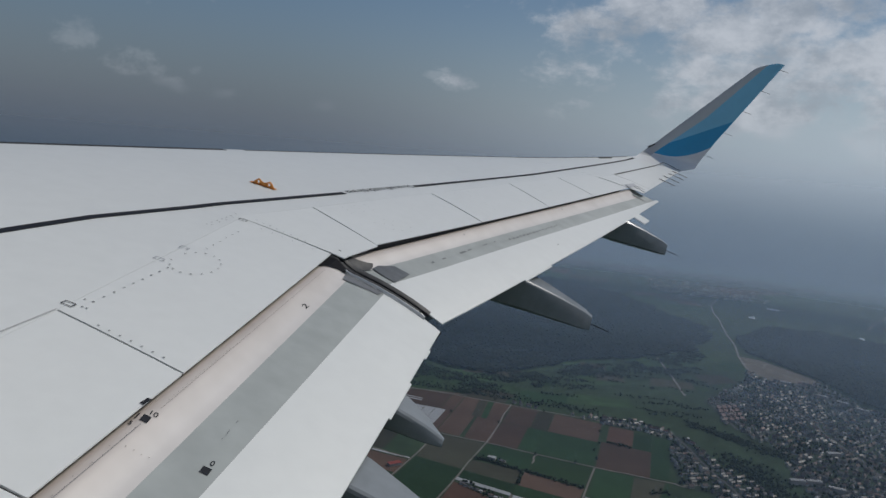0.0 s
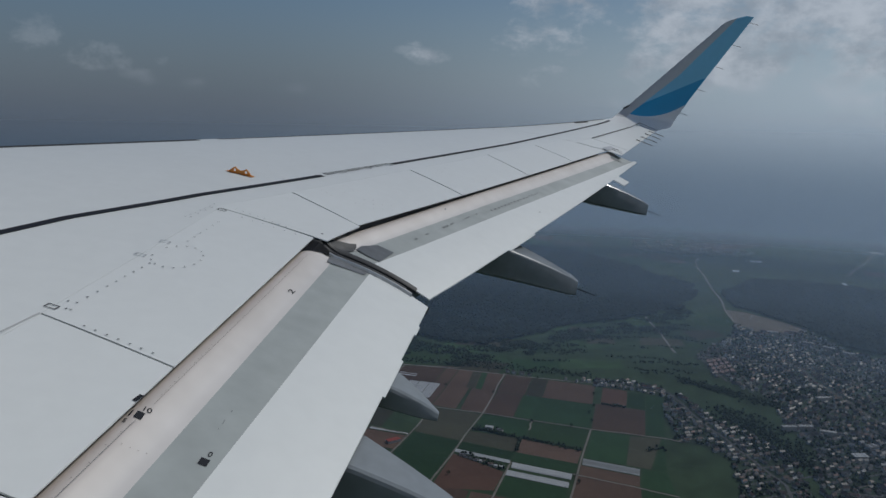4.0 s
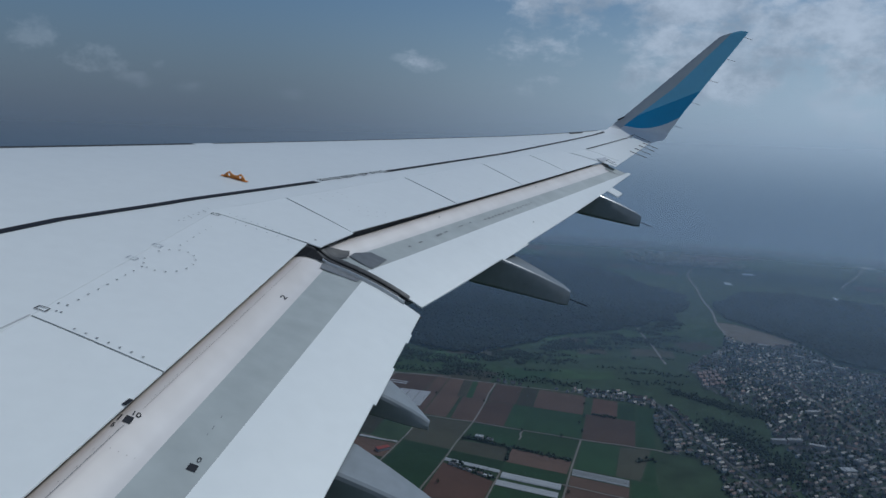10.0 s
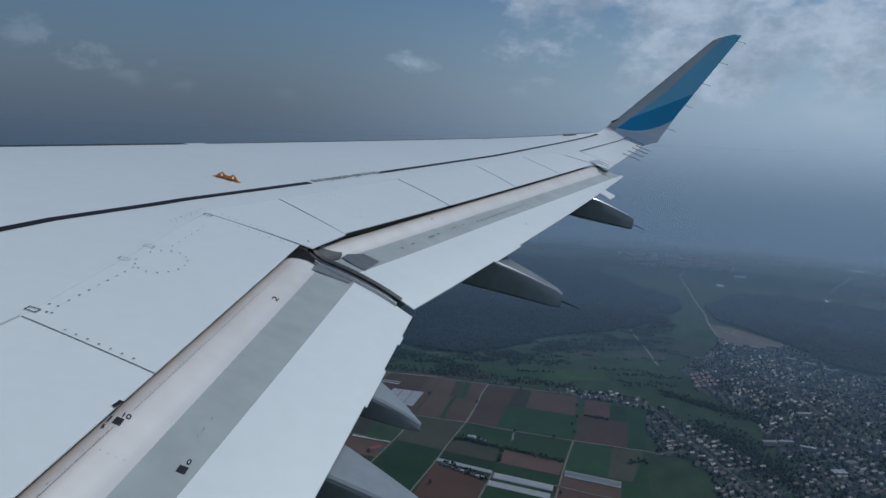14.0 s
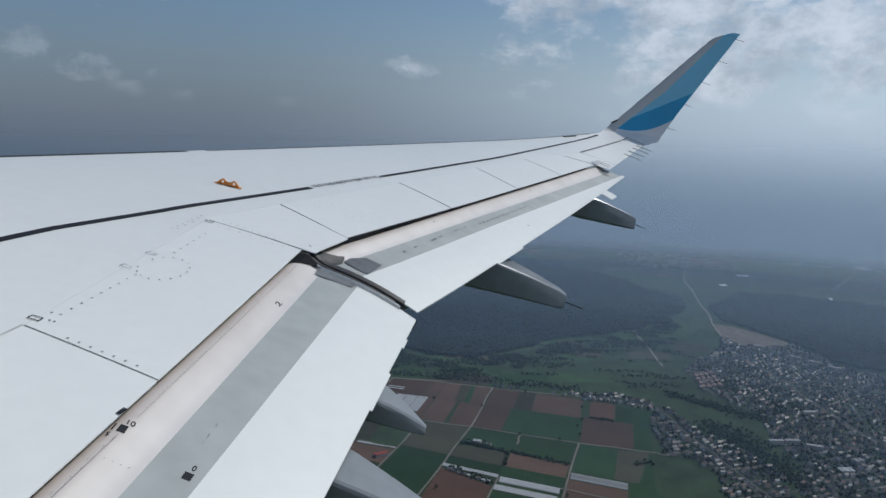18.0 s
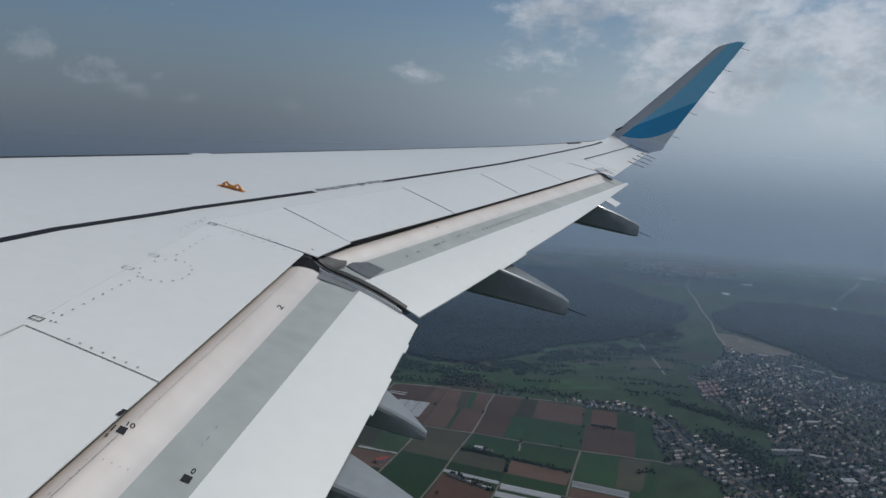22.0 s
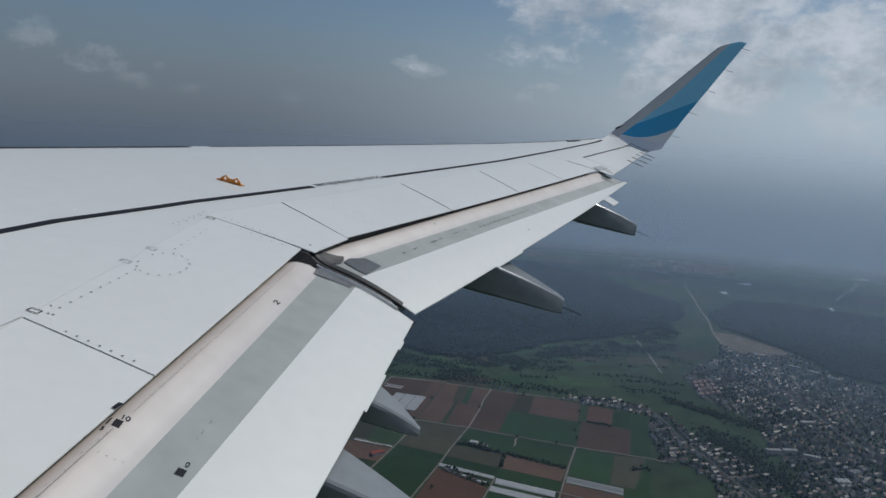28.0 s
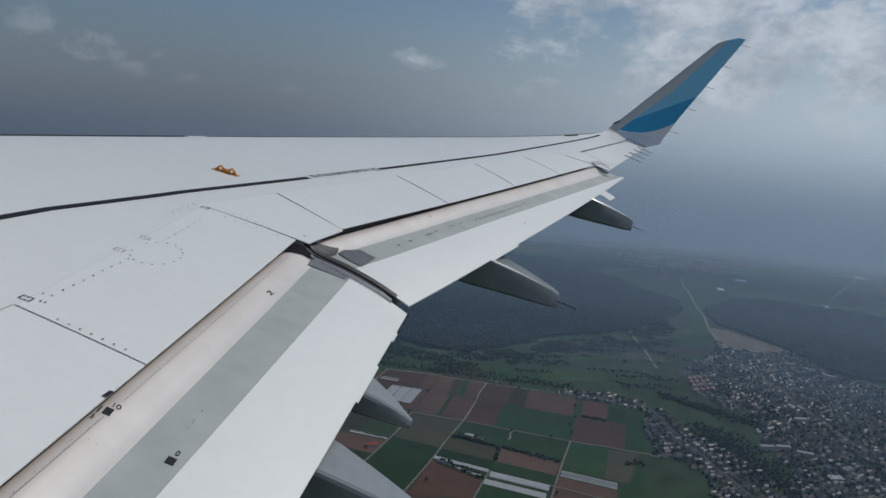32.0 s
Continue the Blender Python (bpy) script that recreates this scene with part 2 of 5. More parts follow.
WORN_FOIL = land_material("worn_foil", (0.24, 0.25, 0.255), 0.2, 0.2, 0.05, 0.5, spread=0.15)
FOIL = land_material("plastic_foil", (0.42, 0.43, 0.44), 0.12, 0.2, 0.05, 0.4, spread=0.15, rows=0.25)
TRACK = land_material("farm_track", (0.17, 0.158, 0.14), 0.2, 0.1, 0.02, spread=0.15)
STREET = land_material("asphalt_street", (0.075, 0.077, 0.08), 0.2, 0.1, 0.02)
TOWN = land_material("town_gardens", (0.026, 0.041, 0.027), 0.5, 0.05, 0.01)
SAND = land_material("building_site", (0.125, 0.108, 0.09), 0.3, 0.05, 0.02)
CROWN = land_material("tree_crowns", (0.016, 0.024, 0.021), 0.45, 0.012, 0.003, island=0.14)
GARDEN = land_material("garden_trees", (0.030, 0.043, 0.027), 0.3, 0.06, 0.01, island=0.5)
BARK = land_material("bark", (0.06, 0.05, 0.04), 0.3, 2.0, 0.5)
WALLS = [land_material("house_wall", c, 0.08, 0.3, 0.05, island=0.15) for c in ((0.52, 0.51, 0.49), (0.42, 0.39, 0.35), (0.32, 0.30, 0.28))]
ROOFS = [land_material("roof_tiles", c, 0.15, 0.5, 0.05, 0.8, island=0.3) for c in ((0.095, 0.068, 0.056), (0.065, 0.062, 0.062), (0.22, 0.217, 0.215), (0.135, 0.078, 0.064))]
for tiles in ROOFS:                            # fired clay keeps some gloss
    tiles.node_tree.nodes["Principled BSDF"].inputs["Specular IOR Level"].default_value = 0.5
    tiles.node_tree.nodes["Principled BSDF"].inputs["Roughness"].default_value = 0.5
RED_ROOF = land_material("red_sheet_roof", (0.22, 0.055, 0.045), 0.15, 0.5, 0.05, 0.7)
SHEET = land_material("metal_roof", (0.33, 0.34, 0.35), 0.1, 0.3, 0.05, 0.5, island=0.3)
# ---- helpers of the model ----
WING = tagged(new("airplane_wing"), "white jet airliner wing with extended flaps and blue winglet", "airplane wing")
WING.matrix_world = AIR


def part(name, data, mat, parent, label=""):
    if isinstance(data, bmesh.types.BMesh):
        me = bpy.data.meshes.new(name)
        data.to_mesh(me)
        data.free()
    else:
        me = data
    me.name = name
    if mat and not me.materials:
        me.materials.append(mat)
    ob = new(name, me)
    ob.parent = parent
    if label:
        tagged(ob, label)
    return ob


def grid_mesh(top, nu, nv, thick=0.0, smooth=True):
    """A slab whose upper side is top(u, v), 0..1 each, and whose lower side lies thick below."""
    n = (nu + 1) * (nv + 1)
    verts, faces = [], []
    for i in range(nu + 1):
        for j in range(nv + 1):
            verts.append(tuple(top(i / nu, j / nv)))
    at = lambda i, j, k=0: k * n + i * (nv + 1) + j
    for i in range(nu):
        for j in range(nv):
            faces.append((at(i, j), at(i, j + 1), at(i + 1, j + 1), at(i + 1, j)))
    if thick:
        verts += [(x, y, z - thick) for x, y, z in verts]
        for i in range(nu):
            for j in range(nv):
                faces.append((at(i, j, 1), at(i + 1, j, 1), at(i + 1, j + 1, 1), at(i, j + 1, 1)))
            faces.append((at(i, 0), at(i + 1, 0), at(i + 1, 0, 1), at(i, 0, 1)))
            faces.append((at(i + 1, nv), at(i, nv), at(i, nv, 1), at(i + 1, nv, 1)))
        for j in range(nv):
            faces.append((at(0, j + 1), at(0, j), at(0, j, 1), at(0, j + 1, 1)))
            faces.append((at(nu, j), at(nu, j + 1), at(nu, j + 1, 1), at(nu, j, 1)))
    me = bpy.data.meshes.new("slab")
    me.from_pydata(verts, [], faces)
    bm = bmesh.new()
    bm.from_mesh(me)
    bmesh.ops.recalc_face_normals(bm, faces=bm.faces)
    bm.to_mesh(me)
    bm.free()
    if smooth:
        me.polygons.foreach_set("use_smooth", [True] * len(me.polygons))
        me.set_sharp_from_angle(angle=radians(35))
    return me


def loft(rings, caps=True, smooth=35):
    """A closed body through rings of the same number of points."""
    n = len(rings[0])
    verts = [tuple(p) for r in rings for p in r]
    faces = []
    for i in range(len(rings) - 1):
        for j in range(n):
            k = (j + 1) % n
            faces.append((i * n + j, i * n + k, (i + 1) * n + k, (i + 1) * n + j))
    if caps:
        faces.append(tuple(range(n))[::-1])
        faces.append(tuple(range((len(rings) - 1) * n, len(rings) * n)))
    me = bpy.data.meshes.new("body")
    me.from_pydata(verts, [], faces)
    bm = bmesh.new()
    bm.from_mesh(me)
    bmesh.ops.recalc_face_normals(bm, faces=bm.faces)
    bm.to_mesh(me)
    bm.free()
    me.polygons.foreach_set("use_smooth", [True] * len(me.polygons))
    me.set_sharp_from_angle(angle=radians(smooth))
    return me


def rod(a, b, r, sides=6, r2=None):
    a, b = Vector(a), Vector(b)
    w = (b - a).normalized()
    s = w.cross(Vector((0.3, 0.2, 1))).normalized()
    t = w.cross(s)
    ring = lambda c, q: [c + (s * math.cos(6.2832 * i / sides) + t * math.sin(6.2832 * i / sides)) * q for i in range(sides)]
    return loft([ring(a, r), ring(b, r if r2 is None else r2)], smooth=60)


def mix(a, b, k):
    return a + (b - a) * k


# ---- the wing's shape ----
def wing_z(y):
    return 0.08303 * (y - 1.98) + 0.195 * ((y - 1.98) / 15) ** 2


def lead(y):
    return -5.92 + 0.526 * (y - 1.98)


def spoiler_edge(y):
    return -0.68 - 0.037 * (y - 6.4) if y < 6.38 else -0.641 + 0.343 * (y - 6.4)


def hinge(y):
    if y < 6.38:
        return -1.25 - 0.058 * (y - 4.478)
    if y < 12.93:
        return -1.387 + 0.357 * (y - 6.385)
    return 1.142 + 0.324 * (y - 12.93)


def tail_edge(y):
    return 1.839 + 0.2515 * (y - 12.977)


def tip_rise(y):
    """The front edge lifts a little towards the tip."""
    return 0.065 * min(1.0, max(0.0, (y - 13) / 3.5)) ** 1.5


def upper(x, y, off=0.0):
    u, c = spoiler_edge(y) - x, spoiler_edge(y) - lead(y)
    return wing_z(y) + 0.1 * u * (1 - u / (1.15 * c)) + tip_rise(y) * max(0.0, u / c) ** 8 + 0.12 * max(0.0, (y - 16.55) / 0.965) ** 2 + off


def flap_z(x, y, off=0.0):
    u = x - spoiler_edge(y)
    nose = 1.6 * max(0.0, -u) ** 2 - (0.046 if y > 6.38 else 0.058) * math.exp(-((u - 0.01) / 0.085) ** 2)
    slot = 0.014 * max(0.0, 1 - abs(y - 6.9) / 1.8) if y > 6.38 else 0.0
    return wing_z(y) - 0.08 - 0.05 * u - 0.25 * u * abs(u) - nose - slot + off


# ---- wing box ----
def wing_ring(y, x_end):
    x0, c = lead(y), x_end - lead(y)
    thick = 0.115 * (c + 0.8)
    pts = []
    for k in range(15):                       # upper side, from the rear edge forward
        x = mix(x_end, x0 + 0.06 * c, k / 14)
        pts.append((x, y, upper(x, y)))
    zn, zt = upper(x0 + 0.06 * c, y) - 0.05 * thick, upper(x0 + 0.06 * c, y)
    for k in range(1, 9):                     # rounded nose
        a = math.pi * k / 9
        pts.append((x0 + 0.06 * c * (1 - math.sin(a)), y, zt - 0.22 * thick * (1 - math.cos(a))))
    for k in range(1, 9):                     # belly
        q = k / 8
        x = mix(x0 + 0.06 * c, x_end, q)
        belly = upper(x, y) - thick * (0.44 + 1.5 * q * (1 - q) * (1 - q)) * (1 - q ** 3) - 0.06 * q
        pts.append((x, y, belly))
    return pts


stations = [1.9 + (12.93 - 1.9) * i / 40 for i in range(41)]
part("wing_skin", loft([wing_ring(y, hinge(y)) for y in stations]), WHITE, WING, "smooth white painted upper wing skin")
part("outer_wing_skin", loft([wing_ring(y, hinge(y)) for y in [12.935 + (16.55 - 12.935) * i / 16 for i in range(17)]]), WHITE, WING)
# dark bay under the spoilers
part("spoiler_bay", grid_mesh(lambda u, v: (lambda y: (mix(hinge(y) - 0.02, spoiler_edge(y) - 0.16, v), y, upper(mix(hinge(y), spoiler_edge(y) - 0.16, v), y, -0.035)))(mix(1.9, 12.9, u)), 44, 2, 0.03), DARK, WING)


# ---- spoilers and trailing panels: span at the hinge, span at the rear edge ----
def panel(name, h0, h1, t0, t1, x_rear=lambda y: spoiler_edge(y) - (0.011 if y < 6.36 else 0.015 * max(0.0, 1 - abs(y - 6.79) / 1.8)), gap=0.006, mat=PANEL, label="", thick=0.007, lift=0.0):
    def top(u, v):
        a, b = mix(h0, t0, v), mix(h1, t1, v)
        y = mix(a + (gap if h0 != 6.385 else 0.001), b - (gap if h1 != 6.379 else 0.001), u)
        xf = hinge(y) + (0.02 if gap > 0.02 else 0.0015)
        x = mix(xf, x_rear(y), v)
        return x, y, upper(x, y, lift)
    return part(name, grid_mesh(top, 14, 6, thick), mat, WING, label)


panel("fixed_panel", 1.9, 3.53, 1.9, 3.50)
panel("fixed_panel", 3.53, 4.47, 3.50, 4.385)
panel("spoiler", 4.47, 6.379, 4.385, 6.328, label="inboard spoiler panel with rows of fasteners")
panel("fixed_panel", 6.385, 7.106, 6.345, 6.79, lambda y: mix(-0.604, -0.500, (y - 6.345) / 0.445), gap=0.006)
for h0, h1, t0, t1 in ((7.106, 8.745, 6.79, 8.363), (8.745, 10.413, 8.363, 9.914), (10.413, 11.844, 9.914, 11.398), (11.844, 12.93, 11.398, 12.88)):
    panel("spoiler", h0, h1, t0, t1, gap=0.010, label="flush white spoiler panel")
panel("aileron_root_panel", 12.94, 13.68, 12.90, 13.45, tail_edge)
panel("aileron", 13.69, 16.55, 13.46, 16.50, tail_edge, gap=0.004, label="white aileron with static wicks")

# added dark sheet that puts shade into the slot ahead of the flaps
part("slot_shade", grid_mesh(lambda u, v: (lambda y: (spoiler_edge(y) - 0.10 - 0.02 * v, y, wing_z(y) - mix(0.0, 0.45, v)))(mix(1.9, 12.9, u)), 60, 3, 0.005), SLOT, WING)

# ---- flaps ----
def flap_piece(name, y0, y1, ua, ub, mat, x_rear=None, thick=0.03, label="", parent=None, off=0.0):
    """A strip of a flap between two distances behind the spoiler's edge."""
    def top(u, v):
        y = mix(y0, y1, u)
        a, b = ua(y), ub(y)
        x = spoiler_edge(y) + mix(a, b, v)
        return x, y, flap_z(x, y, off)
    me = grid_mesh(top, 36, 22 if name == "flap_nose" else 10, thick)
    if name == "flap_nose":
        a = me.attributes.new("behind_edge", "FLOAT", "POINT")
        a.data.foreach_set("value", [v.co.x - spoiler_edge(v.co.y) for v in me.vertices])
    return part(name, me, mat, parent or WING, label)


flat = lambda c: (lambda y: c)
in_b1 = lambda y: 0.158
in_b2 = lambda y: mix(0.335, 0.398, (y - 3.87) / 2.43)
in_te = lambda y: 0.128 - spoiler_edge(y)
out_b1 = lambda y: mix(0.138, 0.180, (y - 6.5) / 6)
out_b2 = lambda y: mix(0.325, 0.345, (y - 6.5) / 6)
out_te = lambda y: mix(0.757, 0.40, (y - 6.39) / 6.77) + 0.03 * math.sin(math.pi * min(1, (y - 6.39) / 6.77))
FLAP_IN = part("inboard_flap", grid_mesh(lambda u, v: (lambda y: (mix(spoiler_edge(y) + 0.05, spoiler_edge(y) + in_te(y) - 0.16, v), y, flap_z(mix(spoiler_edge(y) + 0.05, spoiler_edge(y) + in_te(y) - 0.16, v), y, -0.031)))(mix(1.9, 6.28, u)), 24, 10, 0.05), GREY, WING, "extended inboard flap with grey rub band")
flap_piece("flap_nose", 1.9, 6.29, flat(-0.3), in_b1, BEIGE, label="beige stained flap nose", parent=FLAP_IN)
flap_piece("rub_band", 1.9, 6.29, in_b1, in_b2, BAND, label="worn grey rub band", parent=FLAP_IN)
flap_piece("flap_skin", 1.9, 6.29, in_b2, in_te, WHITE, parent=FLAP_IN, thick=0.008)
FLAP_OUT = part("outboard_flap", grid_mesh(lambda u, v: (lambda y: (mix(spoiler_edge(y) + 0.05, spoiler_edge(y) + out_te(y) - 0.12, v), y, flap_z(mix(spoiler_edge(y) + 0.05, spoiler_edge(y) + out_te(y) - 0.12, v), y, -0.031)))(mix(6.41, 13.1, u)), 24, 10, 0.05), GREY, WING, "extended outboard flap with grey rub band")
flap_piece("flap_nose", 6.40, 13.12, flat(-0.3), out_b1, BEIGE, label="beige stained flap nose", parent=FLAP_OUT)
flap_piece("rub_band", 6.40, 13.12, out_b1, out_b2, BAND, label="worn grey rub band", parent=FLAP_OUT)
flap_piece("flap_skin", 6.40, 13.26, out_b2, out_te, WHITE, parent=FLAP_OUT, thick=0.008)


# ---- winglet ----
A0 = math.atan(0.105)
STEEP = radians(80)


def winglet_curve(s, r=0.1, flat_run=0.97, sweep_up=0.12):
    """The tip's run: it curves up gently, then bends into the winglet. Gives y, z and the slope."""
    y0, z0 = 16.55, wing_z(16.55)
    if s < flat_run:
        return y0 + s * math.cos(A0), z0 + s * math.sin(A0) + sweep_up * (s / flat_run) ** 2, A0 + math.atan(2 * sweep_up * s / flat_run ** 2)
    start = A0 + math.atan(2 * sweep_up / flat_run)
    s -= flat_run
    a = min(start + s / r, STEEP)
    y = y0 + flat_run * math.cos(A0) + r * (math.sin(a) - math.sin(start))
    z = z0 + flat_run * math.sin(A0) + sweep_up + r * (math.cos(start) - math.cos(a))
    e = max(0.0, s - r * (STEEP - start))
    return y + e * math.cos(STEEP), z + e * math.sin(STEEP), a


def along(table, v):
    for (a, xa), (b, xb) in zip(table, table[1:]):
        if v <= b:
            return mix(xa, xb, (v - a) / (b - a))
    return table[-1][1]


def winglet_front(z):
    return along(((0.0, 1.744), (0.0925, 1.93), (0.20, 2.035), (0.449, 2.261), (2.76, 4.097)), z - wing_z(16.55))


def winglet_rear(z):
    return along(((0.0, 2.74), (0.0925, 3.0), (0.12, 3.09), (0.184, 3.165), (0.29, 3.212), (0.49, 3.304), (0.731, 3.406), (1.265, 3.672), (2.66, 4.373)), z - wing_z(16.55))


def winglet_ring(s):
    y, z, a = winglet_curve(s)
    xl, xt = winglet_front(z), winglet_rear(z)
    if s > 3.14:                              # rounded tip
        q = (s - 3.14) / 0.24
        xl = mix(xl, xt - 0.14, q * q * 0.95)
    n = Vector((0, -math.sin(a), math.cos(a)))
    pts = []
    c = xt - xl
    for k in range(13):
        q = k / 12
        h = 0.085 * c * 3.2 * math.sqrt(q) * (1 - q) * 0.75 * (0.3 + 0.7 * min(1.0, max(0.0, (s - 0.9) / 0.4)))
        rise = 0.06 * (1 - q) ** 8 * max(0.0, 1 - s / 1.05)
        pts.append(Vector((xl + q * c, y, z)) + n * (h * 0.5 - 0.01 * (1 - q) + rise))
    for k in range(11, 0, -1):
        q = k / 12
        h = 0.085 * c * 3.2 * math.sqrt(q) * (1 - q)
        pts.append(Vector((xl + q * c, y, z)) - n * (h + 0.012))
    return pts


def winglet_paint():
    """Grey leading edge and root, dark blue wave below, lighter blue above."""
    m = material("winglet_paint", (1, 1, 1), 0.3, vary=0.05, grain=8)
    n, l = m.node_tree.nodes, m.node_tree.links
    b = n["Principled BSDF"]
    wear = b.inputs["Base Color"].links[0].from_socket
    tc, sp = n.new("ShaderNodeTexCoord"), n.new("ShaderNodeSeparateXYZ")
    l.new(tc.outputs["Object"], sp.inputs[0])

    def mth(op, a, c):
        k = n.new("ShaderNodeMath")
        k.operation = op
        for i, v in enumerate((a, c)):
            if isinstance(v, (int, float)):
                k.inputs[i].default_value = v
            else:
                l.new(v, k.inputs[i])
        return k.outputs[0]

    def pick(mask, a, c):
        k = n.new("ShaderNodeMix")
        k.data_type = "RGBA"
        l.new(mask, k.inputs["Factor"])
        for s, v in (("A", a), ("B", c)):
            i = [q for q in k.inputs if q.name == s and q.type == "RGBA"][0]
            if isinstance(v, tuple):
                i.default_value = (*v, 1)
            else:
                l.new(v, i)
        return [q for q in k.outputs if q.type == "RGBA"][0]

    X, Z = sp.outputs[0], sp.outputs[2]
    wave = mth("ADD", 1.979, mth("MULTIPLY", mth("SUBTRACT", X, 2.636), 0.645))
    low = mth("ADD", 1.645, mth("MULTIPLY", mth("POWER", mth("MAXIMUM", mth("SUBTRACT", X, 2.46), 0.0), 2.0), 0.47))
    edge = mth("MINIMUM", mth("ADD", 3.104, mth("MULTIPLY", mth("SUBTRACT", Z, 2.569), 0.69)), mth("ADD", 2.352, mth("MULTIPLY", mth("SUBTRACT", Z, 1.715), 0.88)))
    blue = pick(mth("GREATER_THAN", Z, wave), (0.014, 0.30, 0.56), (0.20, 0.52, 0.71))
    body = pick(mth("GREATER_THAN", Z, low), (0.72, 0.73, 0.74), blue)
    strip_tone = pick(mth("GREATER_THAN", Z, 1.56), (0.72, 0.73, 0.74), (0.50, 0.505, 0.51))
    whole = pick(mth("GREATER_THAN", X, edge), strip_tone, body)
    k = n.new("ShaderNodeMix")
    k.data_type, k.blend_type = "RGBA", "MULTIPLY"
    k.inputs["Factor"].default_value = 1
    l.new(whole, [q for q in k.inputs if q.name == "A" and q.type == "RGBA"][0])
    l.new(wear, [q for q in k.inputs if q.name == "B" and q.type == "RGBA"][0])
    l.new([q for q in k.outputs if q.type == "RGBA"][0], b.inputs["Base Color"])
    return m


WINGLET = part("winglet", loft([winglet_ring(3.38 * i / 80) for i in range(81)]), winglet_paint(), WING, "tall curved winglet painted in two blues")


# ---- flap track fairings: y, rear edge of the flap, tip, half width, heights ----
def fairing(y, xr, zr, x1, z1, w, h_root, h_tip, wick=True):
    """A canoe that hangs under the flap, deepest at the flap's rear edge, with a blunt tail."""
    x0 = xr - 0.9
    rings = []
    for i in range(25):
        q = i / 24
        x = mix(x0, x1, q)
        k = max(0.0, (x - xr) / (x1 - xr))                    # 0 at the flap's edge, 1 at the tail
        top = mix(zr, z1, k) + 0.05 * math.sin(math.pi * k) * (zr - z1)
        deep = mix(h_root, h_tip, k) * (1 - 0.55 * max(0.0, (xr - x) / 0.9) ** 2) + 0.03 * math.sin(math.pi * k) * h_root
        wide, foot = w * mix(1.0, 0.22, k), w * mix(0.8, 0.34, k)
        if i == 0:
            wide, foot, deep = wide * 0.3, foot * 0.3, deep * 0.5
        if i == 24 and wick:                                  # blunt tail with a clipped end
            wide, foot, deep, top = wide * 0.7, foot * 0.7, deep * 0.86, top - 0.012
        if i > 21 and not wick:                               # rounded tail
            e = (i - 21) / 3
            wide, foot = wide * (1 - 0.4 * e * e), foot * (1 - 0.4 * e * e)
            top, deep = top - 0.18 * deep * e ** 3, deep * (1 - 0.34 * e ** 3)
        r = min(0.012, wide * 0.4)
        half = [(wide - r * 1.6, top + 0.004), (wide - r * 0.5, top - r * 0.4), (wide, top - r * 1.6)]
        half += [(mix(wide, foot, 0.5) + 0.02 * w, top - deep * 0.5), (foot, top - deep * 0.86), (foot * 0.86, top - deep * 0.95), (foot * 0.5, top - deep)]
        ring = [(x, y + a, z) for a, z in half] + [(x, y - a, z) for a, z in half[::-1]]
        rings.append(ring)
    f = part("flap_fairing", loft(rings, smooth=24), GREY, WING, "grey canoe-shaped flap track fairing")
    if wick:
        part("static_wick", rod((x1 - 0.01, y, z1 - h_tip * 0.55), (x1 + 0.17, y + 0.02, z1 - h_tip * 0.55 - 0.035), 0.005), DARK, f)
    return f


fairing(4.63, 0.09, -0.085, 0.72, -0.30, 0.16, 0.24, 0.10, False)
fairing(5.34, 0.09, -0.025, 0.385, -0.16, 0.13, 0.15, 0.055, False)
fairing(8.04, 0.50, 0.272, 1.17, 0.082, 0.235, 0.29, 0.135)
fairing(11.40, 1.50, 0.672, 2.12, 0.505, 0.20, 0.305, 0.15)

# ---- black walkway line with its words ----
def line_x(y):
    k = ((3.6, -2.20), (5.14, -1.942), (5.543, -1.868), (6.477, -1.59), (7.779, -1.103), (8.798, -0.734), (11.468, 0.235), (13.824, 0.99), (17.4, 2.115))
    for (a, xa), (b, xb) in zip(k, k[1:]):
        if y <= b:
            return mix(xa, xb, (y - a) / (b - a))
    return k[-1][1]


def painted(name, y0, y1, fx, width, mat, n=30, off=0.004):
    return part(name, grid_mesh(lambda u, v: (lambda y: (fx(y) + (v - 0.5) * width, y, upper(fx(y) + (v - 0.5) * width, y, off)))(mix(y0, y1, u)), n, 1, 0.002), mat, WING)


painted("walkway_line", 3.6, 7.77, line_x, 0.052, BLACK)
painted("walkway_line", 8.80, 16.54, line_x, 0.048, BLACK)


# ---- fuselage wall with the window behind which the camera is held ----
def hull_point(x, a, r=1.98):
    return x, r * math.cos(a), 0.90 + r * math.sin(a)


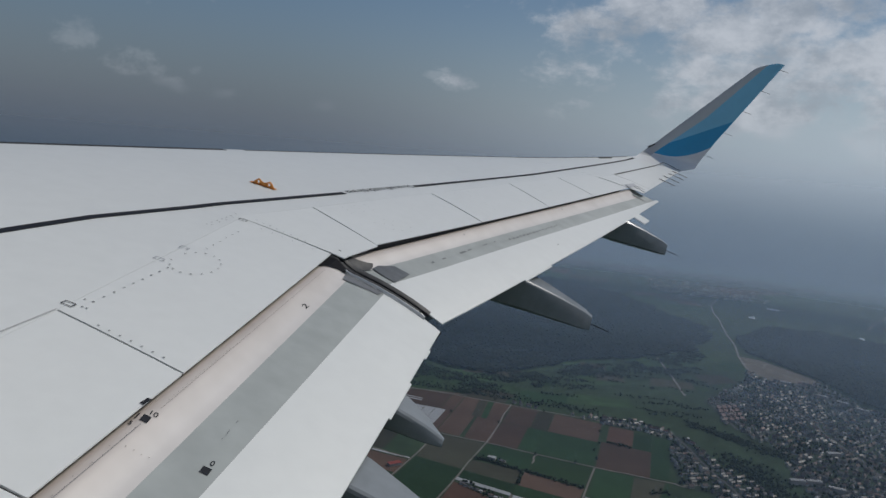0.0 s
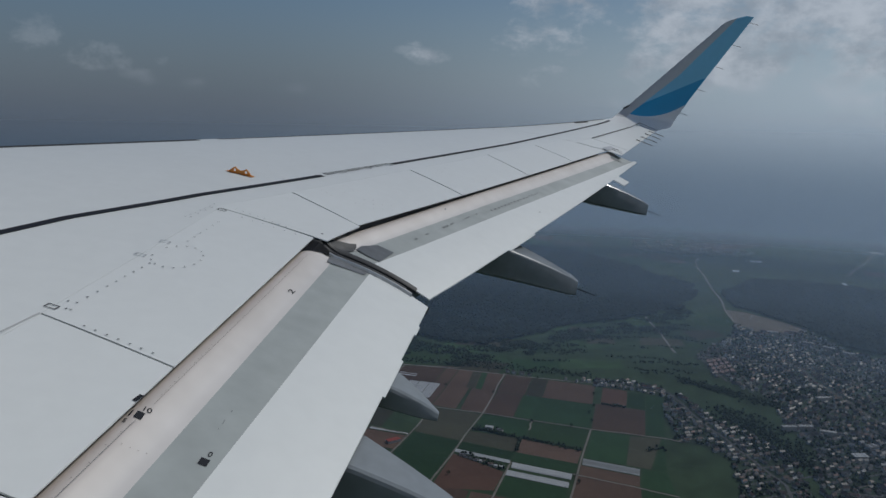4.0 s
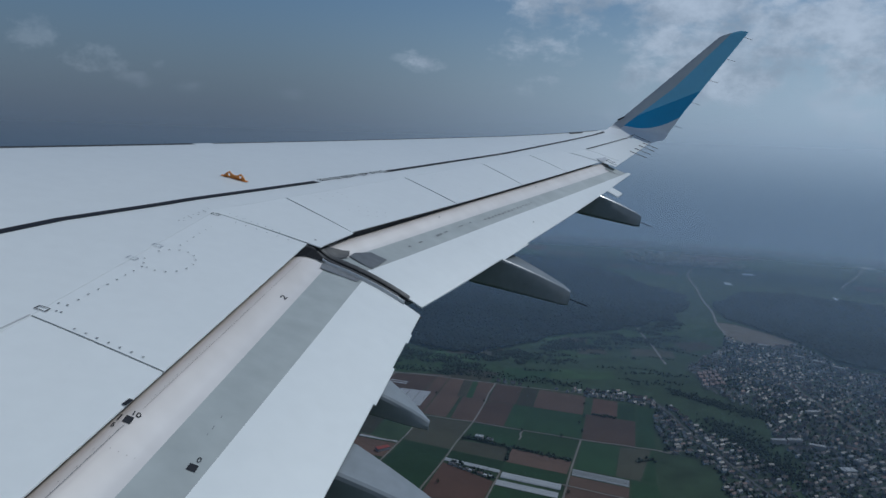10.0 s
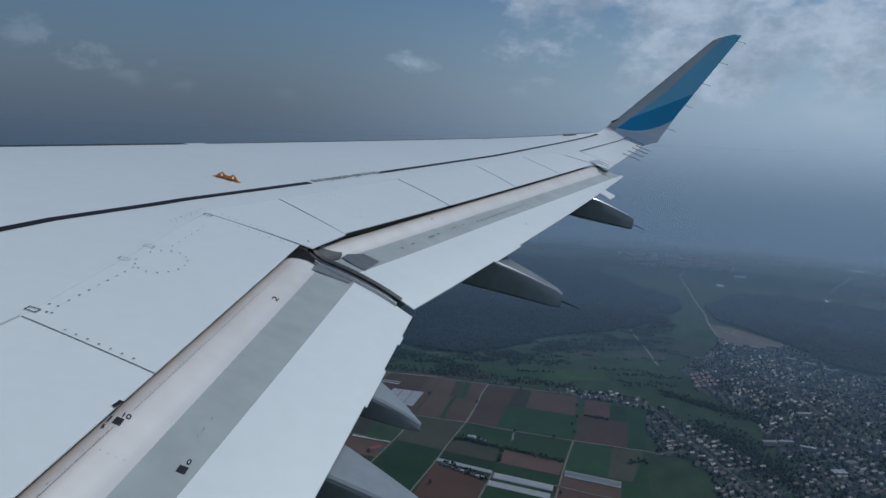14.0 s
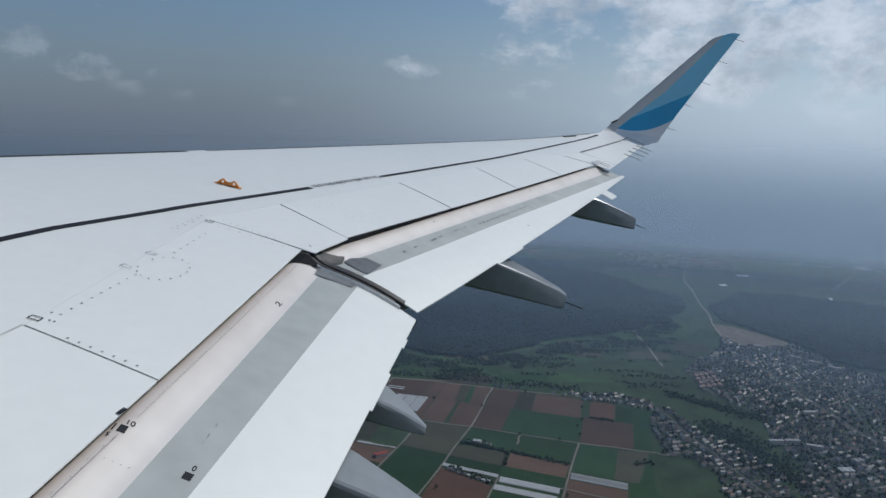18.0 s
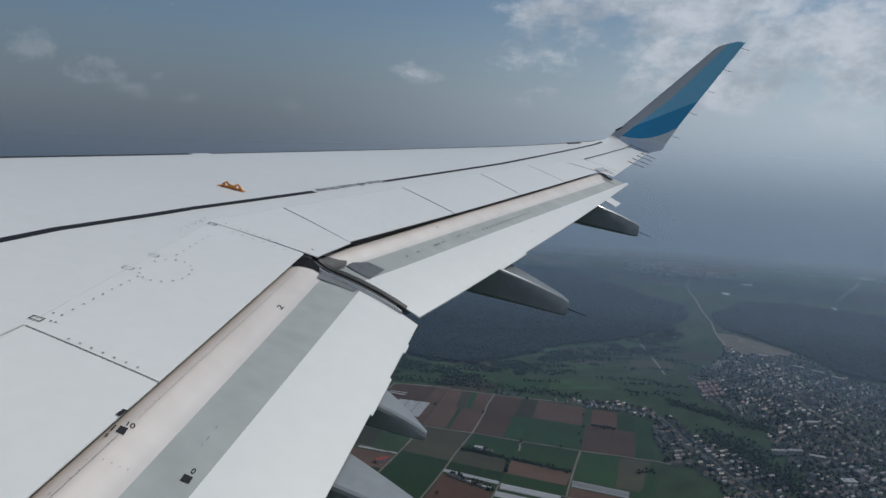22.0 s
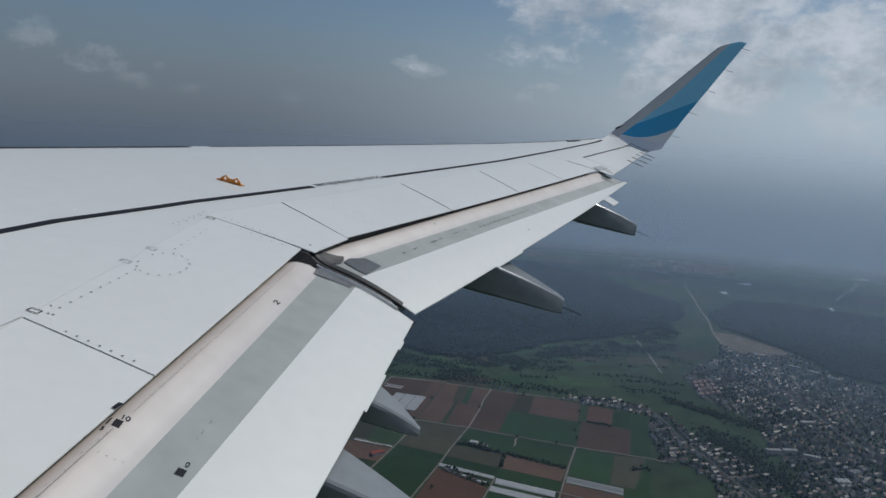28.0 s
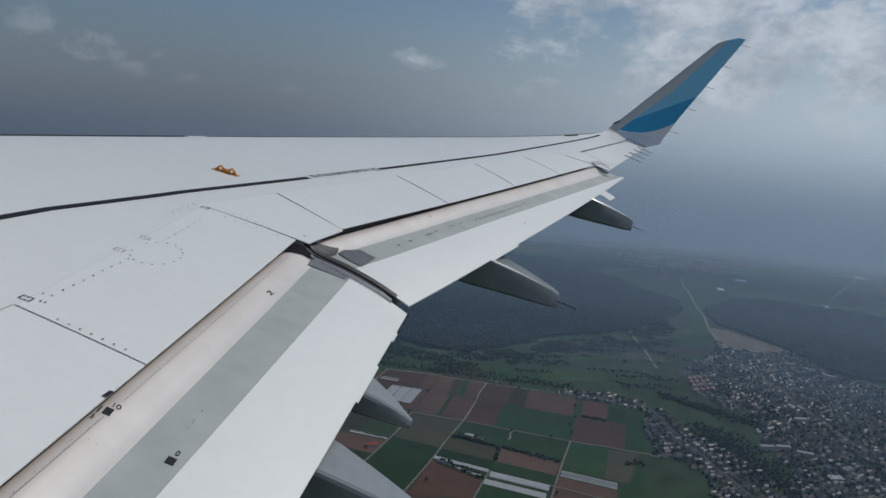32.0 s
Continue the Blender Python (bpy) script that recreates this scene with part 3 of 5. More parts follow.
def fuselage():
    xs = [-14, -10, -6, -3, -1, 0.2, 0.46, 0.78, 1.1, 3, 6, 9, 12]
    angs = [radians(d) for d in (-90, -60, -30, 0, 8, 14, 20, 28, 40, 60, 90, 120, 150, 180, 210, 240)]
    bm = bmesh.new()
    grid = [[bm.verts.new(hull_point(x, a)) for a in angs] for x in xs]
    for i in range(len(xs) - 1):
        for j in range(len(angs)):
            k = (j + 1) % len(angs)
            if xs[i] >= 0.45 and xs[i + 1] <= 0.8 and j in (4, 5):
                continue                       # the window's opening
            bm.faces.new((grid[i][j], grid[i + 1][j], grid[i + 1][k], grid[i][k]))
    for row in (grid[0], grid[-1]):
        bm.faces.new(row)
    bmesh.ops.recalc_face_normals(bm, faces=bm.faces)
    root = tagged(new("fuselage_wall"), "white airliner cabin wall with one open window", "fuselage", kind="structure")
    root.matrix_world = AIR
    part("hull", bm, WHITE, root)
    bm = bmesh.new()
    a, b = radians(8), radians(20)
    rim = [(0.46, a), (0.78, a), (0.78, b), (0.46, b)]
    out = [bm.verts.new(hull_point(x, q, 1.985)) for x, q in rim]
    inn = [bm.verts.new(hull_point(x, q, 1.90)) for x, q in rim]
    wide = [bm.verts.new(hull_point(x + dx, q + dq, 1.985)) for (x, q), dx, dq in zip(rim, (-0.02, 0.02, 0.02, -0.02), (-0.01, -0.01, 0.01, 0.01))]
    for i in range(4):
        k = (i + 1) % 4
        bm.faces.new((out[i], out[k], inn[k], inn[i]))
        bm.faces.new((wide[i], wide[k], out[k], out[i]))
    part("window_frame", bm, METAL, root)


fuselage()

# ---- small things on the wing ----
def on_wing(pts, faces, name, mat, parent=None, z=upper, off=0.004, label=""):
    """A thin painted or laid-on shape: points (x, y) dropped onto the surface."""
    me = bpy.data.meshes.new(name)
    me.from_pydata([(x, y, z(x, y, off)) for x, y in pts], [], faces)
    bm = bmesh.new()
    bm.from_mesh(me)
    for f in bm.faces:
        if f.normal.z < 0:
            f.normal_flip()
    bm.to_mesh(me)
    bm.free()
    return part(name, me, mat, parent or WING, label)


def mark(cx, cy, w, d, mat, z=flap_z, name="index_mark", turn=0.0, parent=None, off=0.004):
    c, s = math.cos(radians(turn)), math.sin(radians(turn))
    pts = [(cx + c * a - s * b, cy + s * a + c * b) for a, b in ((-w / 2, -d / 2), (w / 2, -d / 2), (w / 2, d / 2), (-w / 2, d / 2))]
    return on_wing(pts, [(0, 1, 2, 3)], name, mat, parent, z, off)


def numeral(text, cx, cy, across, upward):
    """Travel-mark figures on the flap: their width and height as vectors on its plane."""
    cu = bpy.data.curves.new("index_number", "FONT")
    cu.body, cu.align_x, cu.align_y, cu.size, cu.offset = text, "CENTER", "CENTER", 1.0, 0.012
    ob = bpy.data.objects.new("index_number", cu)
    scene.collection.objects.link(ob)
    bpy.context.view_layer.update()
    me = bpy.data.meshes.new_from_object(ob.evaluated_get(bpy.context.evaluated_depsgraph_get()))
    bpy.data.objects.remove(ob)
    xs, ys = [v.co.x for v in me.vertices], [v.co.y for v in me.vertices]
    for v in me.vertices:
        a = (v.co.x - min(xs)) / (max(xs) - min(xs)) - 0.5
        b = (v.co.y - min(ys)) / (max(ys) - min(ys)) - 0.5
        x, y = cx + across[0] * a + upward[0] * b, cy + across[1] * a + upward[1] * b
        v.co = (x, y, flap_z(x, y, 0.002))
    me.materials.clear()
    return part("index_number", me, BLACK, WING)


def words(text, cx, cy, width, turn, mat, z, name="lettering", squash=1.0, parent=None):
    """Letters laid on the surface, centred at (cx, cy); turn: which way they run, from +x towards +y."""
    cu = bpy.data.curves.new(name, "FONT")
    cu.body, cu.align_x, cu.align_y, cu.size, cu.offset = text, "CENTER", "CENTER", 1.0, 0.006
    ob = bpy.data.objects.new(name, cu)
    scene.collection.objects.link(ob)
    bpy.context.view_layer.update()
    me = bpy.data.meshes.new_from_object(ob.evaluated_get(bpy.context.evaluated_depsgraph_get()))
    bpy.data.objects.remove(ob)
    xs = [v.co.x for v in me.vertices]
    k = width / (max(xs) - min(xs))
    c, s = math.cos(radians(turn)), math.sin(radians(turn))
    for v in me.vertices:
        a, b = v.co.x * k, v.co.y * k * squash
        x, y = cx + c * a - s * b, cy + s * a + c * b
        v.co = (x, y, z(x, y, 0.004))
    me.materials.clear()
    return part(name, me, mat, parent or WING)


words("Do not walk outside this area", -0.925, 8.30, 1.0, 250, BLACK, upper, "walkway_words", 1.35)

# travel marks and numbers at the flap
WORN_INK = material("worn_ink", (0.20, 0.215, 0.22), 0.6, vary=0.4, grain=60)
mark(-0.299, 4.024, 0.032, 0.038, BLACK, turn=5, off=0.0025)
numeral("0", -0.299, 4.074, (0.014, 0.004), (-0.005, 0.030))
mark(-0.570, 4.064, 0.028, 0.042, BLACK, turn=8, off=0.0025)
numeral("10", -0.563, 4.110, (0.026, 0.008), (-0.006, 0.026))
mark(-0.609, 4.120, 0.018, 0.046, BLACK, upper, turn=-3)
mark(-0.601, 4.062, 0.007, 0.040, BLACK, turn=8, off=0.003)
numeral("5", -0.595, 4.012, (0.014, -0.004), (-0.006, 0.026))
numeral("2", -0.546, 5.552, (0.0, 0.050), (-0.028, -0.009))
for x, y, w, d in ((-0.341, 4.271, 0.003, 0.030), (-0.339, 4.219, 0.002, 0.014), (-0.346, 4.353, 0.004, 0.014)):
    mark(x, y, w, d, WORN_INK, turn=8, name="scuff")


def disc(cx, cy, r, n=16):
    return [(cx + r * math.cos(6.2832 * i / n), cy + r * math.sin(6.2832 * i / n)) for i in range(n)]


TAN = material("tan_paint", (0.62, 0.42, 0.20), 0.5)
on_wing(disc(-0.125, 3.73, 0.026), [tuple(range(16))], "round_mark", TAN, None, flap_z)
numeral("2", -0.085, 3.745, (0.012, 0.012), (-0.014, 0.02))

# lettering worn past reading on the outboard rub band
for y, u, w, d in ((7.15, 0.24, 0.018, 0.03), (7.32, 0.235, 0.014, 0.05), (7.62, 0.23, 0.020, 0.10), (7.74, 0.225, 0.014, 0.06), (8.02, 0.22, 0.012, 0.09), (8.20, 0.22, 0.012, 0.04)):
    mark(spoiler_edge(y) + u, y, w, d, WORN_INK, turn=-18, name="worn_lettering")
for k in range(16):
    y = 8.45 + 0.075 * k
    mark(spoiler_edge(y) + 0.245 + 0.004 * (k % 3), y, 0.020 - 0.0006 * k, 0.030 + 0.008 * ((k * 5) % 3), WORN_INK, turn=-18, name="worn_lettering")
for y, u in ((7.95, 0.055), (9.0, 0.50), (10.2, 0.05)):
    mark(spoiler_edge(y) + u, y, 0.010, 0.026, WORN_INK, turn=-10, name="scuff")


# fasteners
def fasteners(name, spots, r, mat, z=upper):
    V, F = [], []
    for x, y in spots:
        b = len(V)
        for i in range(7):
            a = 6.2832 * i / 7
            V.append((x + r * math.cos(a), y + r * math.sin(a), z(x, y, 0.0035)))
        F.append(tuple(range(b, b + 7)))
    me = bpy.data.meshes.new(name)
    me.from_pydata(V, [], F)
    return tagged(part(name, me, mat, WING), kind="stuff")


def dotted(a, b, gap):
    a, b = Vector(a), Vector(b)
    n = max(1, round((b - a).length / gap))
    return [tuple(a.lerp(b, i / n)) for i in range(n + 1)]


SCREW = material("screw_heads", (0.16, 0.165, 0.17), 0.6)
FAINT = material("flush_rivets", (0.50, 0.50, 0.50), 0.5)
dots = dotted((-1.199, 4.562), (-1.203, 5.235), 0.072) + dotted((-1.215, 5.66), (-1.240, 6.10), 0.085) + dotted((-1.055, 4.471), (-0.73, 4.433), 0.056) + [(-1.179, 4.565), (-1.236, 4.63)]
dots += [(-1.145 - 0.115 * math.cos(radians(a)), 5.415 + 0.178 * math.sin(radians(a))) for a in range(24, 337, 24)]
dots += dotted((-1.426, 6.04), (-1.414, 6.41), 0.06) + dotted((-1.40, 6.06), (-1.396, 6.338), 0.08) + dotted((-1.267, 6.421), (-0.89, 6.367), 0.055)
dots += dotted((-1.17, 6.30), (-0.80, 6.28), 0.075)
fasteners("screw_heads", dots, 0.0056, SCREW)
faint = []
for y0, y1 in ((7.2, 8.6), (8.9, 10.2), (10.6, 11.6)):
    for y in (y0 + 0.15, y0 + 0.30, y0 + 0.42):
        faint += [(hinge(y) + 0.07 + 0.05 * k, y - 0.03 * k) for k in range(3)]
    faint += [(spoiler_edge(y0) - 0.30 + 0.03 * k, y0 + 0.05 + 0.05 * ((k * 3) % 5)) for k in range(10)]
fasteners("flush_rivets", faint, 0.007, FAINT)
NOSE_SCREW = material("nose_rivets", (0.26, 0.23, 0.21), 0.6)
nose_dots = [(spoiler_edge(3.3 + 0.062 * k) + 0.018 + 0.004 * ((k * 7) % 3), 3.30 + 0.062 * k + 0.012 * ((k * 5) % 3)) for k in range(12)]
nose_dots += [(spoiler_edge(4.22 + 0.035 * k) + 0.027, 4.22 + 0.035 * k) for k in range(16)] + [(-0.536 + 0.0225 * k, 3.903 + 0.013 * k) for k in range(4)]
fasteners("nose_rivets", nose_dots, 0.0024, NOSE_SCREW, flap_z)
on_wing([(spoiler_edge(3.2 + 0.0345 * k) + 0.029 + q * 0.0016, 3.2 + 0.0345 * k) for k in range(25) for q in range(2)], [(2 * k, 2 * k + 1, 2 * k + 3, 2 * k + 2) for k in range(24)], "nose_seam", SCREW, None, flap_z, 0.006)
on_wing([(spoiler_edge(4.15 + 0.08 * k) + 0.034 + q * 0.0012, 4.15 + 0.08 * k) for k in range(25) for q in range(2)], [(2 * k, 2 * k + 1, 2 * k + 3, 2 * k + 2) for k in range(24)], "nose_seam", NOSE_SCREW, None, flap_z, 0.006)

# small recessed latches
for x, y in ((-1.252, 4.545), (-1.294, 5.301), (-1.298, 5.559), (-1.328, 6.344)):
    strong = y < 5 or y > 6
    w, d, e = 0.027, 0.019, 0.0055 if strong else 0.0035
    V = [(x - w, y - d), (x + w, y - d), (x + w, y + d), (x - w, y + d), (x - w + e, y - d + e), (x + w - e, y - d + e), (x + w - e, y + d - e), (x - w + e, y + d - e)]
    on_wing(V, [(0, 1, 5, 4), (1, 2, 6, 5), (2, 3, 7, 6), (3, 0, 4, 7)], "latch", RUBBER if strong else METAL, None, upper)
on_wing([(-1.255, 4.47), (-1.249, 4.47), (-1.27, 3.60), (-1.276, 3.60)], [(0, 1, 2, 3)], "panel_seam", FAINT, None, upper)


# orange lifting brackets
def bracket(x, y, turn, size):
    """A folded plate with two round eyes."""
    c, s = math.cos(radians(turn)), math.sin(radians(turn))
    outer, inner = [], []
    bm = bmesh.new()
    prof = [(-0.10, 0.0), (-0.075, 0.028), (-0.05, 0.046), (-0.025, 0.028), (0.0, 0.022), (0.025, 0.028), (0.05, 0.046), (0.075, 0.028), (0.10, 0.0)]
    t = 0.006

    def v(a, h, side):
        px, py = x + (c * a - s * side) * size, y + (s * a + c * side) * size
        return bm.verts.new((px, py, upper(px, py) + h * size))
    for side in (-t, t):
        top = [v(a, h + 0.006, side) for a, h in prof]
        low = [v(a, 0.0, side) for a, h in prof]
        eye = [[v(e + 0.013 * math.cos(q * 1.0472), 0.024 + 0.013 * math.sin(q * 1.0472), side) for q in range(6)] for e in (-0.05, 0.05)]
        for i in range(len(prof) - 1):
            if i not in (1, 2, 5, 6):
                bm.faces.new((top[i], top[i + 1], low[i + 1], low[i]))
        for ring, i in ((eye[0], 1), (eye[1], 5)):
            bm.faces.new((top[i], top[i + 1], ring[1], ring[2], ring[3]))
            bm.faces.new((top[i + 1], top[i + 2], ring[0], ring[1]))
            bm.faces.new((top[i + 2], low[i + 2], ring[5], ring[0]))
            bm.faces.new((low[i + 2], low[i + 1], low[i], ring[4], ring[5]))
            bm.faces.new((low[i], top[i], ring[3], ring[4]))
        outer.append(top)
        inner.append(eye)
    for i in range(len(prof) - 1):
        bm.faces.new((outer[0][i], outer[0][i + 1], outer[1][i + 1], outer[1][i]))
    for a, b in zip(inner[0], inner[1]):
        for q in range(6):
            bm.faces.new((a[q], a[(q + 1) % 6], b[(q + 1) % 6], b[q]))
    bmesh.ops.recalc_face_normals(bm, faces=bm.faces)
    ob = part("bracket", bm, ORANGE, WING, "small orange tie-down bracket with two eyes")
    foot = [(x + (c * a - s * b) * size, y + (s * a + c * b) * size) for a, b in ((-0.12, -0.022), (0.12, -0.022), (0.12, 0.022), (-0.12, 0.022))]
    on_wing(foot, [(0, 1, 2, 3)], "foot_plate", ORANGE, ob, upper, 0.005)


bracket(-1.607, 7.26, -5, 0.95)
bracket(-1.20, 3.97, -5, 0.85)

# seal between the flaps, its end fitting and metal plates
def seal_strip(name, y_of, w, rise, u0, u1, mat, thick=0.02, label=""):
    def top(a, b):
        u = mix(u0, u1, a)
        y = y_of(u) + (b - 0.5) * w
        x = spoiler_edge(6.33) + u
        return x, y, flap_z(x, 6.37, rise + 0.014 * math.sin(math.pi * b))
    return part(name, grid_mesh(top, 18, 6, thick), mat, WING, label)


WORN = material("worn_seal", (0.050, 0.052, 0.056), 0.5, vary=0.4, grain=25, large=6, spec=0.25)
seal_strip("gap_floor", lambda u: 6.345, 0.16, -0.05, -0.28, 0.80, DARK)
seal_strip("flap_seal", lambda u: 6.418 - 0.025 * u, 0.062, 0.012, -0.14, 0.70, WORN, label="worn dark rubber seal")
seal_strip("flap_seal", lambda u: 6.345 - 0.02 * u, 0.055, -0.004, -0.2, 0.64, RUBBER, label="worn dark rubber seal")
seal_strip("seal_edge", lambda u: 6.283, 0.020, 0.002, 0.12, 0.69, METAL, 0.012)
on_wing([(-0.452, 6.555), (-0.434, 6.640), (-0.349, 6.764), (-0.225, 6.750), (-0.270, 6.515), (-0.345, 6.522)], [tuple(range(6))], "metal_plate", material("dull_plate", (0.15, 0.16, 0.17), 0.4, 0.5, vary=0.25, grain=20), None, flap_z, 0.006)
on_wing([(-0.535, 6.165), (-0.55, 6.283), (-0.285, 6.283), (-0.300, 6.205)], [(0, 1, 2, 3)], "metal_plate", material("dull_end", (0.16, 0.17, 0.185), 0.45, 0.2, vary=0.25), None, flap_z, 0.005)
# near-black patch at the inboard flap's outer end
SHROUD = material("dark_shroud", (0.012, 0.013, 0.016), 0.8, vary=0.3, grain=30, spec=0.08)
low_line, high_line = ((-0.690, 6.09), (-0.635, 6.15), (-0.587, 6.235), (-0.50, 6.290)), ((-0.70, 6.34), (-0.645, 6.365), (-0.56, 6.372), (-0.48, 6.376))
on_wing([(mix(a[0], b[0], q / 4), mix(a[1], b[1], q / 4)) for a, b in zip(low_line, high_line) for q in range(5)], [(5 * i + q, 5 * i + q + 1, 5 * i + q + 6, 5 * i + q + 5) for i in range(3) for q in range(4)], "flap_end_shroud", SHROUD, None, flap_z, 0.008)
high_line = ((-0.64, 6.475), (-0.60, 6.485), (-0.55, 6.515), (-0.50, 6.565), (-0.468, 6.610), (-0.455, 6.57))
low_line = ((-0.65, 6.382), (-0.61, 6.384), (-0.56, 6.39), (-0.52, 6.41), (-0.48, 6.46), (-0.452, 6.52))
on_wing([(mix(a[0], b[0], q / 3), mix(a[1], b[1], q / 3)) for a, b in zip(low_line, high_line) for q in range(4)], [(4 * i + q, 4 * i + q + 1, 4 * i + q + 5, 4 * i + q + 4) for i in range(5) for q in range(3)], "seal_apron", WORN, None, flap_z, 0.010, "frayed dark seal apron")
seal_strip("seal_cap", lambda u: 6.44, 0.06, 0.02, -0.16, 0.06, WORN)
part("bay_bolt", rod((-0.73, 6.31, wing_z(6.31) - 0.05), (-0.70, 6.31, wing_z(6.31) - 0.045), 0.008), METAL, WING)

# outer end of the spoilers and flap
on_wing([(1.535, 13.02), (1.69, 13.38), (1.715, 13.20), (1.60, 12.86)], [(0, 1, 2, 3)], "spoiler_end_plate", METAL, None, upper, 0.012)
for dy in (0.0, 0.16):
    part("flap_end_fitting", rod((1.66, 13.18 + dy, upper(1.66, 13.18 + dy) - 0.012), (1.845, 13.04 + dy, upper(1.845, 13.04 + dy) - 0.005), 0.020, 8, 0.008), RUBBER, WING)
part("edge_tab", grid_mesh(lambda u, v: (mix(1.62, 1.80, v) + 0.09 * u, mix(11.62, 11.92, u), flap_z(mix(1.62, 1.80, v) + 0.09 * u, mix(11.62, 11.92, u), -0.004)), 3, 3, 0.012), WHITE, FLAP_OUT)
on_wing([(spoiler_edge(12.8) + 0.10, 12.8), (spoiler_edge(12.8) + 0.32, 12.8), (spoiler_edge(13.1) + 0.36, 13.11), (spoiler_edge(13.1) + 0.12, 13.11)], [(0, 1, 2, 3)], "end_plate", BAND, None, flap_z, 0.005)
part("slat_end_cap", rod((lead(15.25) + 0.10, 15.25, upper(lead(15.25) + 0.12, 15.25) + 0.006), (lead(15.7) + 0.10, 15.7, upper(lead(15.7) + 0.12, 15.7) + 0.006), 0.022, 8, 0.012), RUBBER, WING)


# leading-edge seams
def slat_seam(y0, y1, width):
    """A dark joint that follows the rounded front edge."""
    def top(u, v):
        y = mix(y0, y1, u)
        c = hinge(y) - lead(y)
        k = 0.0665 + (v - 0.5) * width / c
        drop = 0.22 * 0.115 * (c + 0.8) * (1 - math.sqrt(max(0.0, 1 - (1 - k / 0.06) ** 2))) if k < 0.06 else 0.0
        return lead(y) + k * c, y, upper(lead(y) + 0.06 * c, y, 0.004) - drop
    part("slat_seam", grid_mesh(top, 30, 1, 0.002), RUBBER, WING)


slat_seam(3.0, 8.3, 0.055)
slat_seam(8.5, 16.4, 0.02)

# aileron gaps
def gap_line(name, a, b, wx, wy, n=8, off=0.005):
    pts = [(mix(a[0], b[0], k / n) + q * wx, mix(a[1], b[1], k / n) + q * wy) for k in range(n + 1) for q in (-0.5, 0.5)]
    on_wing(pts, [(2 * k, 2 * k + 1, 2 * k + 3, 2 * k + 2) for k in range(n)], name, RUBBER, None, upper, off)


gap_line("aileron_gap", (1.405, 13.70), (2.29, 16.44), 0.032, 0.0)
gap_line("aileron_gap", (2.29, 16.44), (2.46, 16.96), 0.030, 0.0, 4, 0.016)
gap_line("aileron_gap", (2.46, 16.96), (2.775, 16.60), 0.0, 0.075, 4, 0.014)

# static wicks on the aileron and the winglet
for x, y in ((2.27, 14.75), (2.41, 15.25), (2.54, 15.77), (2.67, 16.24)):
    x = tail_edge(y) + 0.01
    part("static_wick", rod((x - 0.10, y - 0.02, upper(x - 0.1, y) + 0.010), (x + 0.20, y + 0.02, upper(x, y) - 0.035), 0.006), RUBBER, WING)
for s in (1.24, 1.775, 2.285, 2.775, 3.27):
    y, z, a = winglet_curve(s)
    x = winglet_rear(z)
    part("static_wick", rod((x - 0.06, y, z - 0.005), (x + 0.17, y + 0.01, z - 0.03), 0.0045), RUBBER, WINGLET)
NY, NZ, NA = winglet_curve(1.18)
part("navigation_light", rod((winglet_front(NZ) - 0.07, NY - 0.01, NZ - 0.06), (winglet_front(NZ) + 0.05, NY - 0.01, NZ + 0.03), 0.020, 8, 0.012), RUBBER, WINGLET)


# small plates along the flaps' rear edges
for flap, y0, y1, te, out in ((FLAP_OUT, 7.80, 8.42, out_te, 0.016), (FLAP_IN, 5.02, 5.45, in_te, 0.012), (FLAP_IN, 5.82, 5.95, in_te, 0.010)):
    part("edge_plate", grid_mesh(lambda u, v: (lambda y: (spoiler_edge(y) + te(y) - 0.006 + v * (0.006 + out), y, flap_z(spoiler_edge(y) + te(y) - 0.006 + v * (0.006 + out), y, -0.001)))(mix(y0, y1, u)), 6, 2, 0.006), WHITE, flap)
# ---- land: x to the right of the view, y away from the aircraft ----
rnd = random.Random(4)


def flat_mesh(name, pts, z, mat):
    me = bpy.data.meshes.new(name)
    me.from_pydata([(x, y, z) for x, y in pts], [], [tuple(range(len(pts)))])
    if me.polygons[0].normal.z < 0:
        me.flip_normals()
    me.materials.append(mat)
    return me


def inside(p, poly):
    x, y = p
    hit = False
    for (x0, y0), (x1, y1) in zip(poly, poly[1:] + poly[:1]):
        if (y0 > y) != (y1 > y) and x < (x1 - x0) * (y - y0) / (y1 - y0) + x0:
            hit = not hit
    return hit


def wavy(poly, step=40, amp=14):
    """A border with an uneven line."""
    out = []
    for a, b in zip(poly, poly[1:] + poly[:1]):
        a, b = Vector(a), Vector(b)
        n = max(1, int((b - a).length / step))
        for i in range(n):
            p = a.lerp(b, i / n)
            k = noise.noise_vector((p.x * 0.011, p.y * 0.011, 3))
            out.append((p.x + k.x * amp, p.y + k.y * amp))
    return out


me = grid_mesh(lambda u, v: (mix(-9000, 9000, u), mix(-9000, 9000, v), 0), 4, 4, 0, False)
me.materials.append(GROUND)
if me.polygons[0].normal.z < 0:
    me.flip_normals()
tagged(new("ground", me), "flat green farmland that fades into haze", "ground", kind="structure")

# farmland lies on a grid turned 12 degrees, with its zero at a crossing of two tracks
O, E1, E2 = Vector((-114, 1493)), Vector((0.978, -0.207)), Vector((0.120, 0.993))


def plot(a, b):
    p = O + E1 * a + E2 * b
    return p.x, p.y


FIELD_WORD = {"ploughed_soil": "ploughed brown field beside a farm track", "red_soil": "reddish-brown ploughed field", "young_crop": "dark green field of young crop",
              "fallow": "dull olive fallow field", "young_crop_light": "green field of young crop", "plastic_foil": "white plastic foil over vegetable rows", "worn_foil": "dull grey foil over vegetable rows"}


